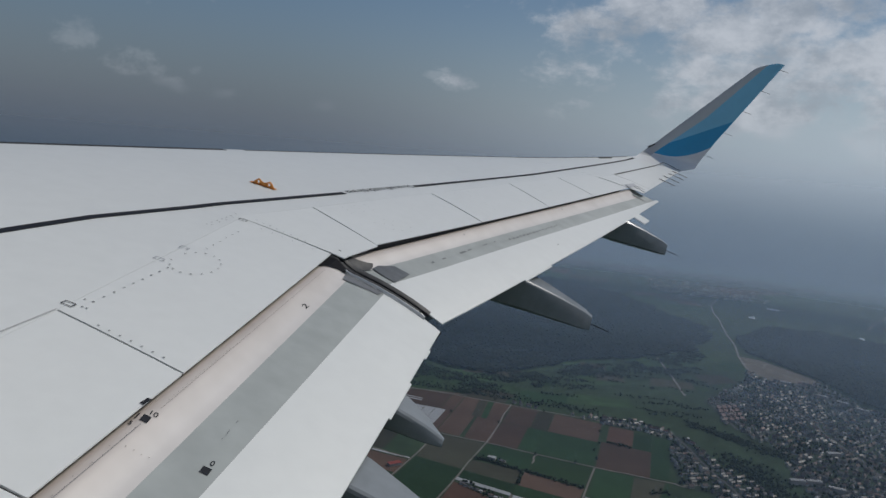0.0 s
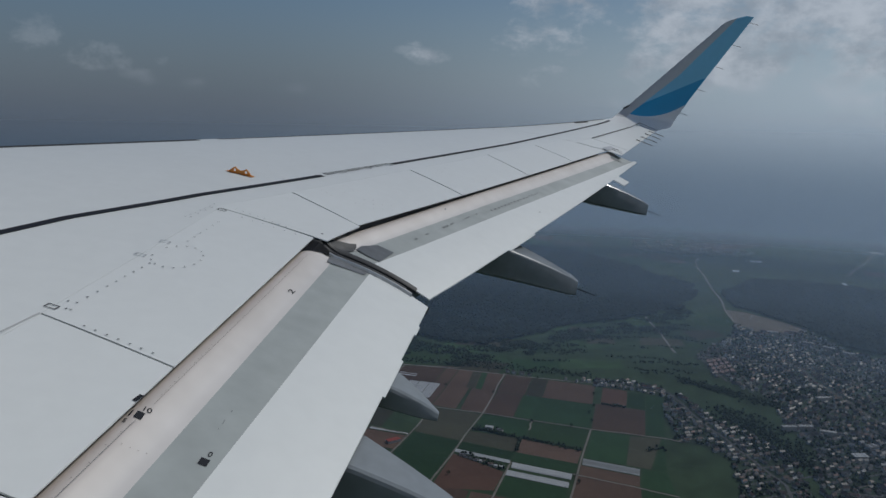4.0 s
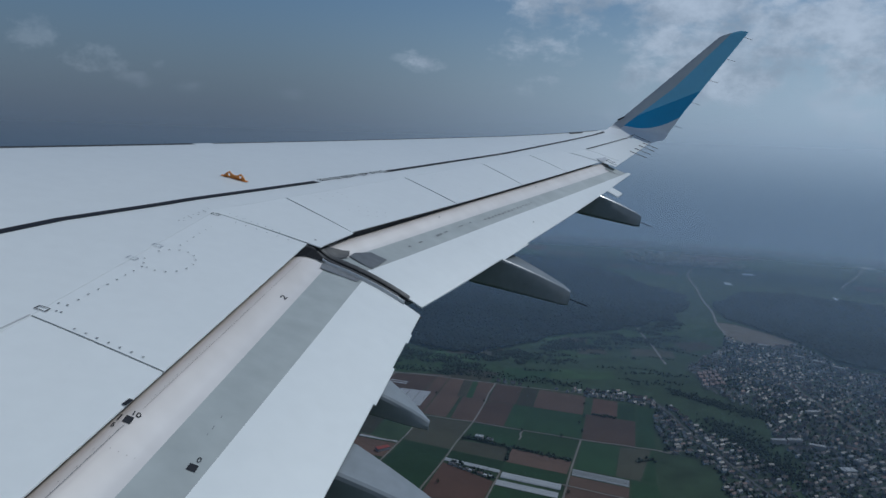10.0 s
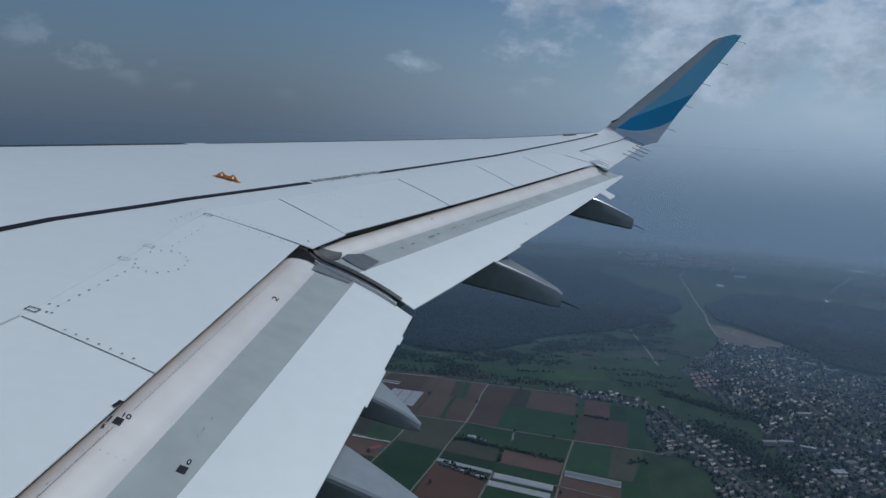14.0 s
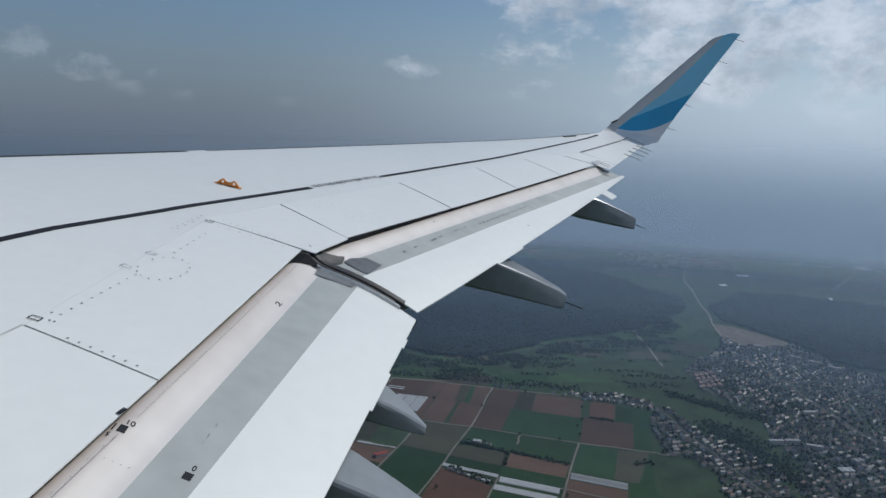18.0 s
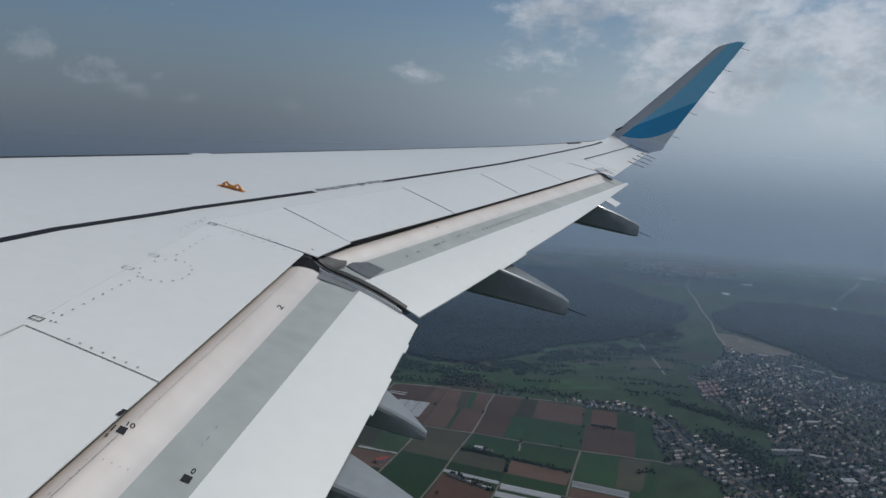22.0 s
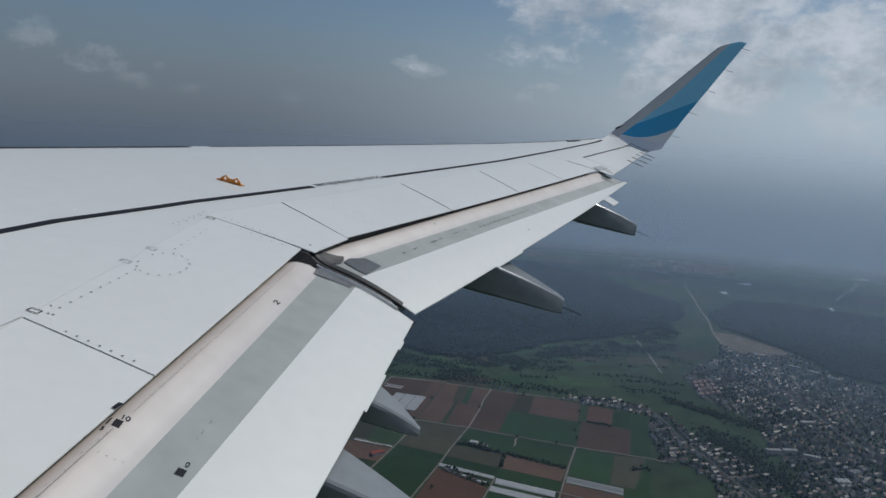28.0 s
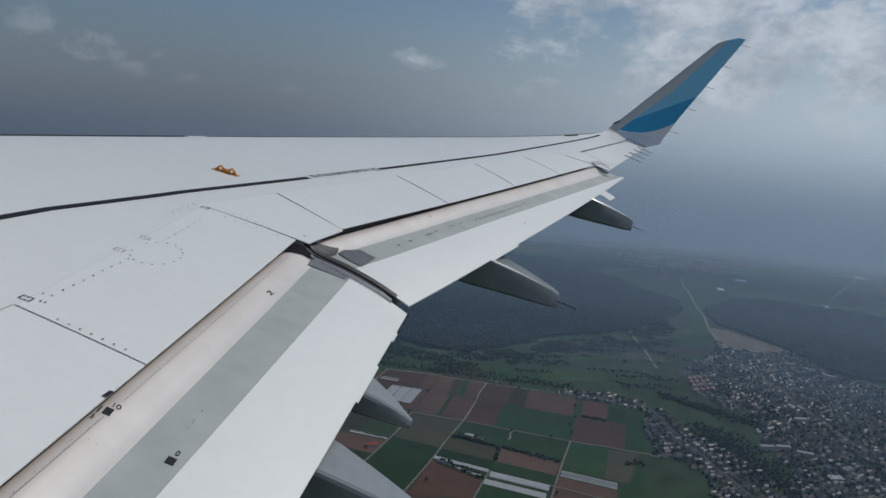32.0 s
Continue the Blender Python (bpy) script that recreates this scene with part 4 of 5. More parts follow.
def field(corners, mat, z=0.25):
    """A plot between four corners of the farm grid."""
    pts = [plot(a, b) for a, b in corners]
    c = (sum(p[0] for p in pts) / 4, sum(p[1] for p in pts) / 4)
    ob = new("field", flat_mesh("field", [(x - c[0], y - c[1]) for x, y in pts], 0, mat))
    ob.location = (*c, z)
    tagged(ob, FIELD_WORD[mat.name], "field", group="fields", kind="structure")


def box_field(a0, a1, b0, b1, mat, z=0.25, shear=0.0):
    field([(a0 + shear, b0), (a1 + shear, b0), (a1, b1), (a0, b1)], mat, z)


# between the valley's edge and the first cross track
box_field(-116, -62, 2, 262, SOIL)
box_field(-60, -2, 2, 262, SOIL, shear=9)
field([(-57, 256), (-42, 258), (-33, 135), (-48, 137)], CROP, 0.45)
field([(-80, 256), (-59, 256), (-50, 137), (-70, 135)], DULL, 0.42)
field([(-150, 270), (-118, 264), (-118, 4), (-150, 4)], SOIL)
field([(-260, 226), (-152, 268), (-152, 4), (-260, -8)], SOIL)
box_field(4, 70, 138, 263, SOIL)
box_field(5, 66, 4, 136, SOIL)
box_field(72, 108, 140, 262, DULL)
box_field(110, 222, 141, 262, SOIL)
box_field(68, 104, 8, 137, CROP)
box_field(105, 226, 4, 138, CROP)
box_field(240, 296, 150, 256, RED, 0.5)
box_field(230, 336, 4, 148, SOIL)
box_field(338, 374, 14, 246, CROP)
box_field(298, 336, 150, 248, CROP)
# between the cross track and the white tunnels
field([(-112, -142), (-16, -150), (-4, -5), (-114, -12)], DULL)
field([(-118, -236), (-14, -212), (-14, -152), (-112, -146)], CROP)
field([(-124, -330), (-22, -340), (-15, -214), (-119, -238)], CROP)
field([(0, -86), (106, -88), (108, -5), (4, -5)], CROP)
field([(110, -90), (216, -94), (226, -5), (111, -5)], LUSH_CROP)
field([(-10, -152), (98, -160), (100, -96), (-4, -100)], DULL)
field([(100, -160), (215, -166), (219, -110), (102, -98)], SOIL)
field([(-11, -186), (97, -200), (98, -162), (-11, -154)], CROP)
field([(99, -200), (212, -206), (216, -168), (100, -162)], CROP)
field([(-18, -349), (88, -320), (92, -248), (-12, -210)], RED)
field([(92, -330), (206, -330), (208, -266), (95, -262)], CROP)
field([(228, -136), (300, -138), (305, -4), (232, -4)], CROP)
field([(302, -138), (345, -140), (366, 6), (307, -4)], DULL)
field([(222, -209), (326, -215), (326, -176), (222, -170)], SOIL)
field([(330, -215), (384, -220), (374, -143), (330, -143)], CROP)
field([(348, -140), (373, -140), (372, 4), (369, 4)], CROP)
field([(216, -330), (330, -330), (328, -218), (216, -214)], SOIL)
field([(332, -330), (405, -330), (390, -222), (331, -218)], LUSH_CROP)
for row in range(4):
    for col in range(7):
        k = rnd.random()
        a0, b1 = -420 + 118 * col, -334 - 92 * row
        box_field(a0, a0 + 114, b1 - 88, b1 - 2, SOIL if k < 0.4 else CROP if k < 0.8 else DULL, 0.15)
for row, (b0, b1) in enumerate(((-330, -240), (-236, -150), (-146, -14), (0, 112), (116, 208))):
    for a0 in (-420, -342, -260 if row < 3 else -500):
        k = rnd.random()
        box_field(a0, a0 + 76, b0, b1, SOIL if k < 0.45 else CROP if k < 0.8 else DULL)
box_field(-218, -122, -234, -168, SOIL, 0.4)
# foil: sheets on the beds, long low tunnels
for a0, a1, b0, b1 in ((-210, -186, 40, 132), (-185, -160, 40, 134), (-159, -134, 40, 136), (-252, -206, 163, 168), (-252, -206, 176, 180), (-203, -121, -163, -157)):
    box_field(a0, a1, b0, b1, FOIL, 0.9)
for a0, a1, b0, b1, mat in ((-12, 96, -206, -194, FOIL), (101, 210, -230, -208, FOIL), (97, 208, -261, -241, FOIL), (224, 326, -170, -144, WORN_FOIL)):
    n = max(2, round((b1 - b0) / 6))
    for k in range(n):
        d = (b1 - b0) / n
        skew = -0.09 if a0 < 0 else -0.055
        top = lambda u, v: (*plot(mix(a0, a1, u), b0 + d * (k + v) + skew * (a1 - a0) * (u - 0.5)), 0.4 + 1.4 * math.sin(math.pi * v))
        tagged(new("foil_tunnel", grid_mesh(top, 8, 6, 0.05)), "low white plastic foil tunnel on a field", "foil tunnel", group="foil tunnels").data.materials.append(mat)


def strip(name, pts, width, z, mat, label, cat="road"):
    """A road through the points, smoothed."""
    vs, fs = [], []
    pts = [Vector(p) for p in pts]
    for i, p in enumerate(pts):
        d = (pts[min(i + 1, len(pts) - 1)] - pts[max(i - 1, 0)]).normalized()
        s = Vector((-d.y, d.x)) * width / 2
        vs += [(p.x - s.x, p.y - s.y, z), (p.x + s.x, p.y + s.y, z)]
        if i:
            fs.append((2 * i - 2, 2 * i - 1, 2 * i + 1, 2 * i))
    m = bpy.data.meshes.new(name)
    m.from_pydata(vs, [], fs)
    if m.polygons[0].normal.z < 0:
        m.flip_normals()
    m.materials.append(mat)
    return tagged(new(name, m), label, cat, kind="structure")


def bent(a, b, n=12, amp=10):
    a, b = Vector(a), Vector(b)
    return [a.lerp(b, i / n) + Vector(noise.noise_vector((a.x * 0.01 + i * 0.23, a.y * 0.01, 1)).xy) * amp * math.sin(math.pi * i / n) for i in range(n + 1)]


for a, b in (((-13, -193), (0, 0)), ((0, 0), (0, 264)), ((-13, -193), (-40, -600)), ((-420, -24), (-116, -8)), ((-116, -8), (0, 0)), ((0, 0), (229, 0)), ((229, 0), (372, 9)), ((229, 0), (196, -600)), ((98, -204), (78, -600)),
             ((-116, -8), (-114, -118)), ((-114, -118), (-140, -420)), ((108, 0), (108, -52)), ((-203, -153), (-120, -163)), ((211, -211), (390, -228)), ((-260, 232), (-116, 264)), ((-420, -332), (-126, -332)), ((-264, -330), (-258, 230))):
    strip("farm_track", bent(plot(*a), plot(*b), 14, 4), 3.6, 1.0, TRACK, "pale straight farm track between fields", "track")
strip("farm_track", bent(plot(372, 9), (287, 1413), 8, 8), 4, 1.0, TRACK, "pale straight farm track between fields", "track")
strip("country_road", bent((612, 2384), (644, 2770), 10, 14) + bent((644, 2770), (674, 3167), 10, 14)[1:] + bent((674, 3167), (696, 3486), 8, 20)[1:] + bent((696, 3486), (749, 3640), 5, 5)[1:], 6.5, 0.9, TRACK, "pale country road winding to a village")
strip("country_road", bent((338, 2405), (368, 2016), 14, 18), 6, 0.9, TRACK, "pale lane through meadows")
strip("country_road", bent((-344, 1782), (131, 1724), 20, 10), 4, 0.9, TRACK, "pale lane along the valley edge")
strip("country_road", bent((985, 3560), (1240, 3610), 8, 8), 9, 0.9, TRACK, "pale lane across the far plain")
strip("country_road", bent((1300, 3300), (1640, 3920), 8, 30), 9, 0.9, TRACK, "pale lane across the far plain")

# ---- towns ----
TOWN_POLY = [(415, 1993), (570, 2236), (636, 2520), (740, 2420), (803, 2330), (862, 2093), (1000, 2010), (1700, 1950), (1700, 900), (440, 900), (488, 1289), (530, 1433), (512, 1545), (523, 1666), (469, 1772), (437, 1820)]
VILLAGE_POLY = [(130, 1752), (204, 1764), (296, 1713), (339, 1656), (365, 1555), (430, 1475), (480, 1378), (470, 1278), (430, 900), (290, 900), (349, 1260), (359, 1343), (324, 1403), (272, 1416), (269, 1548), (288, 1662), (203, 1690), (130, 1708)]
for poly, z in ((TOWN_POLY, 0.35), (VILLAGE_POLY, 0.45)):
    tagged(new("town_ground", flat_mesh("town_ground", wavy(poly, 30, 9), z, TOWN)), "dark garden land between the town's houses", "ground", kind="structure")


SITE = [(615, 2560), (676, 2530), (760, 2430), (815, 2335), (740, 2290), (650, 2290), (608, 2390)]


def in_town(p):
    return (inside(p, TOWN_POLY) or inside(p, VILLAGE_POLY)) and not inside(p, SITE)


def street_way(x, y):
    """Which way the streets of this quarter run."""
    k = noise.cell((math.floor(x / 260 + 0.3 * math.sin(y / 300)) + 0.5, math.floor(y / 300) + 0.5, 0.5))
    return radians(-20 + 70 * abs(k % 1.0)) + 0.15 * noise.noise((x / 400, y / 400, 7))


def house_meshes(w, d, h, r, wall, roof):
    """Walls with gables, and a roof that overhangs."""
    v = [(-w, -d, 0), (w, -d, 0), (w, d, 0), (-w, d, 0), (-w, -d, h), (w, -d, h), (w, d, h), (-w, d, h), (-w, 0, h + r), (w, 0, h + r)]
    f = [(0, 1, 5, 4), (2, 3, 7, 6), (1, 2, 6, 9, 5), (3, 0, 4, 8, 7)]
    a = bpy.data.meshes.new("wall")
    a.from_pydata(v, [], f)
    a.materials.append(wall)
    o, k = 0.5, 0.5 * r / d
    v = [(-w - o, -d - o, h - k), (w + o, -d - o, h - k), (w + o, 0, h + r), (-w - o, 0, h + r), (w + o, d + o, h - k), (-w - o, d + o, h - k)]
    v += [(x, y, z + 0.3) for x, y, z in v]
    f = [(0, 3, 2, 1), (3, 5, 4, 2), (6, 7, 8, 9), (9, 8, 10, 11), (0, 1, 7, 6), (5, 11, 10, 4), (1, 2, 8, 7), (2, 4, 10, 8), (3, 0, 6, 9), (5, 3, 9, 11)]
    b = bpy.data.meshes.new("roof")
    b.from_pydata(v, [], f)
    b.materials.append(roof)
    return a, b


spots = []
# main streets, along which no house stands
MAIN = [bent((140, 1730), (300, 1690), 14, 8), bent((300, 1690), (350, 1500), 12, 8), bent((350, 1500), (430, 1260), 14, 14), bent((430, 1260), (380, 900), 14, 20),
        bent((425, 1985), (455, 1800), 12, 4), bent((430, 1985), (860, 1900), 24, 30), bent((600, 2240), (700, 1700), 24, 30), bent((530, 1500), (1300, 1640), 30, 40), bent((700, 1700), (820, 960), 30, 40), bent((500, 1250), (1300, 1180), 30, 40)]
for line in MAIN:
    strip("street", line, 6, 1.1, STREET, "grey asphalt street through the town", "street")


def near_main(p):
    return any((q - p).length_squared < 150 for line in MAIN for q in line)


taken = {}


def free(p, gap):
    c = (int(p[0] // 14), int(p[1] // 14))
    for i in (-1, 0, 1):
        for j in (-1, 0, 1):
            for q in taken.get((c[0] + i, c[1] + j), ()):
                if (q[0] - p[0]) ** 2 + (q[1] - p[1]) ** 2 < gap * gap:
                    return False
    taken.setdefault(c, []).append(p)
    return True


# quarters: in each one the streets run side by side, houses on both sides
seeds = []
for i in range(11):
    for j in range(11):
        x, y = 140 + 150 * i + rnd.uniform(-55, 55), 930 + 150 * j + rnd.uniform(-55, 55)
        if in_town((x, y)) or any(in_town((x + dx, y + dy)) for dx in (-70, 70) for dy in (-70, 70)):
            seeds.append((x, y, street_way(x, y)))


def nearest_seed(x, y):
    return min(range(len(seeds)), key=lambda k: (seeds[k][0] - x) ** 2 + (seeds[k][1] - y) ** 2)


for q, (cx, cy, w) in enumerate(seeds):
    ca, sa = math.cos(w), math.sin(w)
    gap = rnd.choice((40, 46, 52))
    for row in range(-3, 4):
        run = []
        for k in range(-14, 15):
            t, s = k * 9.0, row * gap
            p = (cx + ca * t - sa * s, cy + sa * t + ca * s)
            if in_town(p) and nearest_seed(*p) == q:
                run.append(p)
        if len(run) > 4 and run[0][0] < 1100:
            strip("lane", bent(run[0], run[-1], 6, 4), 5, 0.8 + 0.002 * (q % 40), STREET if rnd.random() < 0.7 else TRACK, "narrow paved lane between houses", "street")
        step = rnd.uniform(12.5, 16)
        along_street = rnd.random() < 0.6
        for side in (-11, 11, 23):
            for k in range(-10, 11):
                t, s = k * step + rnd.uniform(-4, 4), row * gap + side + rnd.uniform(-4, 4)
                p = (cx + ca * t - sa * s, cy + sa * t + ca * s)
                if rnd.random() < 0.60 + 0.5 * noise.noise((p[0] / 90, p[1] / 90, 4)) + 0.2 and in_town(p) and nearest_seed(*p) == q and not near_main(Vector(p)) and free(p, 9.5):
                    spots.append((*p, w + (0 if along_street != (rnd.random() < 0.25) else math.pi / 2) + rnd.uniform(-0.15, 0.15)))
# closer houses along the main streets
for line in MAIN:
    for a, b in zip(line, line[1:]):
        d = (b - a).normalized()
        for side in (-13, 13):
            for k in range(max(1, int((b - a).length / 12))):
                p = a + d * (k * 12 + rnd.uniform(-2, 2)) + Vector((-d.y, d.x)) * side
                if in_town(p) and free((p.x, p.y), 8.5):
                    spots.append((p.x, p.y, math.atan2(d.y, d.x) + (math.pi / 2 if rnd.random() < 0.5 else 0)))
# a few houses at the valley's edge
for x, y in ((-76, 1768), (-60, 1764), (-40, 1757), (-22, 1755), (92, 1728), (108, 1740), (120, 1733), (66, 1742)):
    spots.append((x, y, rnd.uniform(0, 3)))
spots.sort(key=lambda s: math.hypot(s[0] - 350, (s[1] - 1350) * 0.8))

kinds = []
for i in range(12):
    red = i == 7
    kinds.append(house_meshes(rnd.uniform(2.8, 5.2), rnd.uniform(2.5, 3.7), rnd.uniform(3.2, 5.6), rnd.uniform(1.6, 3.4), WALLS[(0, 0, 1, 0, 2, 1)[i % 6]], ROOFS[3 if red else (1, 2, 1, 0, 1, 0)[i % 6]]))
ROOF_WORD = ("dark grey", "light grey", "dark grey", "brown", "dark grey", "brown")
models = []
for i, (x, y, w) in enumerate(spots[:280]):
    k = i % 12
    if k >= len(models):
        h = new("house")
        part("wall", kinds[k][0], None, h)
        part("roof", kinds[k][1], None, h)
        tagged(h, "small plastered house with a %s tiled gable roof" % ("red" if k == 7 else ROOF_WORD[k % 6]), "house", group="houses of the town")
        models.append(h)
        h.matrix_world = pose(x, y, 0.3, 0, 0, math.degrees(w))
    else:
        copy_thing(models[k], pose(x, y, 0.3, 0, 0, math.degrees(w)))


def join_houses(name, places, scale, label):
    V, F, MI, n = [], [], [], 0
    mats = WALLS + ROOFS
    for x, y, w in places:
        a, b = kinds[rnd.randrange(12)]
        c, s, k = math.cos(w), math.sin(w), scale * rnd.uniform(0.85, 1.2)
        for me in (a, b):
            mi = mats.index(me.materials[0])
            for p in me.vertices:
                q = p.co * k
                V.append((x + c * q.x - s * q.y, y + s * q.x + c * q.y, q.z + 0.3))
            for f in me.polygons:
                F.append([n + i for i in f.vertices])
                MI.append(mi)
            n += len(me.vertices)
    me = bpy.data.meshes.new(name)
    me.from_pydata(V, [], F)
    for m in mats:
        me.materials.append(m)
    me.polygons.foreach_set("material_index", MI)
    return tagged(new(name, me), label, "houses", kind="stuff")


join_houses("distant_houses", spots[280:], 1.0, "many small pale houses with tiled roofs among gardens")
far = []
for cx, cy, rx, ry, n in ((640, 3960, 190, 260, 330), (880, 3800, 170, 110, 150), (330, 4400, 220, 130, 140), (1650, 5200, 300, 120, 90)):
    for _ in range(n):
        a, r = rnd.uniform(0, 6.283), rnd.random() ** 0.6
        far.append((cx + rx * r * math.cos(a), cy + ry * r * math.sin(a), rnd.uniform(0, 3.1)))
join_houses("far_village", far, 1.0, "hazy far village of small pale houses")


# long flat buildings at the town's edge
def hall(x, y, w, d, h, turn, roof, label, name="warehouse", lights=True):
    t = new(name)
    bm = bmesh.new()
    bmesh.ops.create_cube(bm, size=1, matrix=pose(0, 0, h / 2) @ Matrix.Diagonal((w, d, h, 1)))
    part("wall", bm, WALLS[2], t)
    bm = bmesh.new()
    bmesh.ops.create_cube(bm, size=1, matrix=pose(0, 0, h + 0.3) @ Matrix.Diagonal((w + 0.8, d + 0.8, 0.6, 1)))
    bmesh.ops.bevel(bm, geom=bm.edges[:], offset=0.15, segments=1, affect="EDGES")
    r = part("roof", bm, roof, t)
    for k in range(max(2, int(w / 14)) if lights else 0):
        bm = bmesh.new()
        bmesh.ops.create_cube(bm, size=1, matrix=pose((k + 0.5) * w / max(2, int(w / 14)) - w / 2, 0, h + 1.0) @ Matrix.Diagonal((2.2, d * 0.7, 0.8, 1)))
        part("skylight", bm, FOIL, r)
    t.matrix_world = pose(x, y, 0.3, 0, 0, turn)
    tagged(t, label, "warehouse" if name == "warehouse" else "apartment block", group="large buildings")


for x, y, w, d, turn in ((520, 1085, 46, 24, 12), (570, 1115, 34, 26, 12), (601, 1395, 26, 16, 10), (660, 1190, 40, 26, 10), (610, 1035, 70, 26, 8), (700, 1105, 52, 34, 14), (760, 1240, 44, 22, 20), (820, 1180, 60, 32, 14), (880, 1330, 40, 24, -10), (640, 1440, 24, 14, 30)):
    hall(x, y, w, d, rnd.uniform(6, 9), turn, SHEET if rnd.random() < 0.7 else ROOFS[1], "long flat-roofed grey warehouse with roof lights")
for x, y, turn in ((511, 1512, 10), (545, 1520, 8), (581, 1498, -15), (640, 1700, 15), (760, 2160, -30), (800, 2120, -30), (835, 2075, -30), (690, 2260, -10)):
    hall(x, y, 30, 10, 9, turn, ROOFS[2], "pale flat-roofed apartment block", "apartment_block")
hall(-94, 1412, 16, 9, 5, -12, SHEET, "pale farm shed among trees", "warehouse", False)
hall(-72, 1404, 12, 8, 4, -12, ROOFS[1], "grey farm shed among trees", "warehouse", False)
hall(-272, 1318, 26, 12, 5, 40, RED_ROOF, "farm barn with a dull red roof", "warehouse", False)
for k in range(9):
    hall(*plot(4 + 10 * k, -214 - 2.6 * k + rnd.uniform(-3, 3)), rnd.uniform(5, 9), rnd.uniform(4, 6), 3, rnd.uniform(-20, 0), rnd.choice((SHEET, ROOFS[1], ROOFS[0])), "small grey garden shed beside the foil tunnels", "warehouse", False)
for k in range(16):                            # new rows of red-roofed houses at the town's corner
    x, y = 440 + 15 * (k // 4) + rnd.uniform(-1, 1), 1850 + 30 * (k % 4) + 8 * (k // 4)
    hall(x, y, 9, 22, 6, -9, ROOFS[3], "new terrace of houses with reddish roofs", "apartment_block", False)

# building site at the wood's edge
tagged(new("building_site", flat_mesh("building_site", wavy(SITE, 25, 6), 0.7, SAND)), "bare sandy building site beside the wood", "building site", kind="structure")
for k in range(5):
    c = Vector((640 + k * 26, 2470 - k * 34))
    strip("street", [c, c + Vector((14, 22)), c + Vector((24, 50))] if k % 2 else [c, c + Vector((30, -28)), c + Vector((52, -62))], 6, 1.2, TRACK, "new pale street on the building site", "street")

# ---- woods and trees ----
ICO = bmesh.new()
bmesh.ops.create_icosphere(ICO, subdivisions=1, radius=1)
ICO_V = np.array([v.co[:] for v in ICO.verts])
ICO_F = np.array([[v.index for v in f.verts] for f in ICO.faces])
ICO.free()
rng = np.random.default_rng(7)


def crowns(name, pts, size, mat, label, tall=1.1):
    """Many uneven crowns; each is a lump with a broken outline."""
    pts = np.array(pts)
    n = len(pts)
    s = size * rng.uniform(0.6, 1.4, (n, 1, 1))
    v = ICO_V[None] * s * rng.uniform(0.65, 1.35, (n, 12, 1)) * np.array([1, 1, tall])
    v[:, :, 0] += pts[:, None, 0]
    v[:, :, 1] += pts[:, None, 1]
    v[:, :, 2] += s[:, :, 0] * 1.15 if tall > 1 else size * 1.2
    f = (ICO_F[None] + (np.arange(n) * 12)[:, None, None]).reshape(-1, 3)
    me = bpy.data.meshes.new(name)
    me.from_pydata(v.reshape(-1, 3).tolist(), [], f.tolist())
    me.materials.append(mat)
    return tagged(new(name, me), label, "trees", kind="stuff")


def scatter(poly, gap, holes=-0.45):
    xs, ys = [p[0] for p in poly], [p[1] for p in poly]
    out, y = [], min(ys)
    while y < max(ys):
        x = min(xs)
        while x < max(xs):
            p = (x + rnd.uniform(-gap, gap) * 0.5, y + rnd.uniform(-gap, gap) * 0.5)
            if inside(p, poly) and noise.noise((p[0] / 90, p[1] / 90, 5)) > holes:
                out.append(p)
            x += gap
        y += gap
    return out


WOOD_A = wavy([(-900, 2000), (-393, 2090), (-295, 2010), (-159, 1985), (-73, 2060), (10, 2171), (129, 2272), (336, 2402), (468, 2519), (554, 2720), (590, 2933), (426, 3253), (223, 3568), (38, 3728), (-500, 3900), (-1200, 3700)], 30, 45)
WOOD_B = wavy([(661, 2825), (849, 3099), (1032, 3125), (1321, 2967), (2000, 2650), (2000, 2100), (1400, 2020), (945, 2080), (872, 2140), (815, 2350), (770, 2440), (670, 2590)], 30, 24)
crowns("wood", scatter(WOOD_A, 9.0, -0.75), 6.0, CROWN, "dense dark leafless wood", 0.6)
crowns("wood", scatter(WOOD_B, 8.0, -0.8), 5.6, CROWN, "dense dark leafless wood beside the town", 0.6)
for x, y, w, d in ((1050, 5050, 480, 170), (300, 5600, 500, 160), (2000, 4600, 300, 140), (1600, 6500, 800, 200), (-300, 4700, 400, 200)):
    crowns("wood", scatter(wavy([(x - w, y - d * 0.4), (x, y - d), (x + w, y - d * 0.3), (x + w * 0.8, y + d), (x - w * 0.6, y + d * 0.8)], 60, 60), 24.0, -0.8), 15, CROWN, "far hazy wood on the plain", 0.6)
hedges = []
for _ in range(150):                            # copses that thicken towards the wood
    x = rnd.uniform(-460, 480)
    y = 1960 + 0.86 * max(x + 100, 0) + rnd.gauss(0, 65)
    r = rnd.uniform(6, 26)
    for _ in range(int(r * 1.6)):
        a, q = rnd.uniform(0, 6.28), r * rnd.random() ** 0.5
        if not in_town((x, y)):
            hedges.append((x + 1.8 * q * math.cos(a), y + q * math.sin(a)))
for _ in range(34):                            # hedges and copses in the meadows
    x, y = rnd.uniform(-420, 560), rnd.uniform(1790, 2350)
    a, n = rnd.uniform(-0.5, 0.4), rnd.randrange(8, 34)
    if in_town((x, y)):
        continue
    for k in range(n):
        hedges.append((x + math.cos(a) * k * 5 + rnd.uniform(-7, 7), y + math.sin(a) * k * 5 + rnd.uniform(-7, 7)))
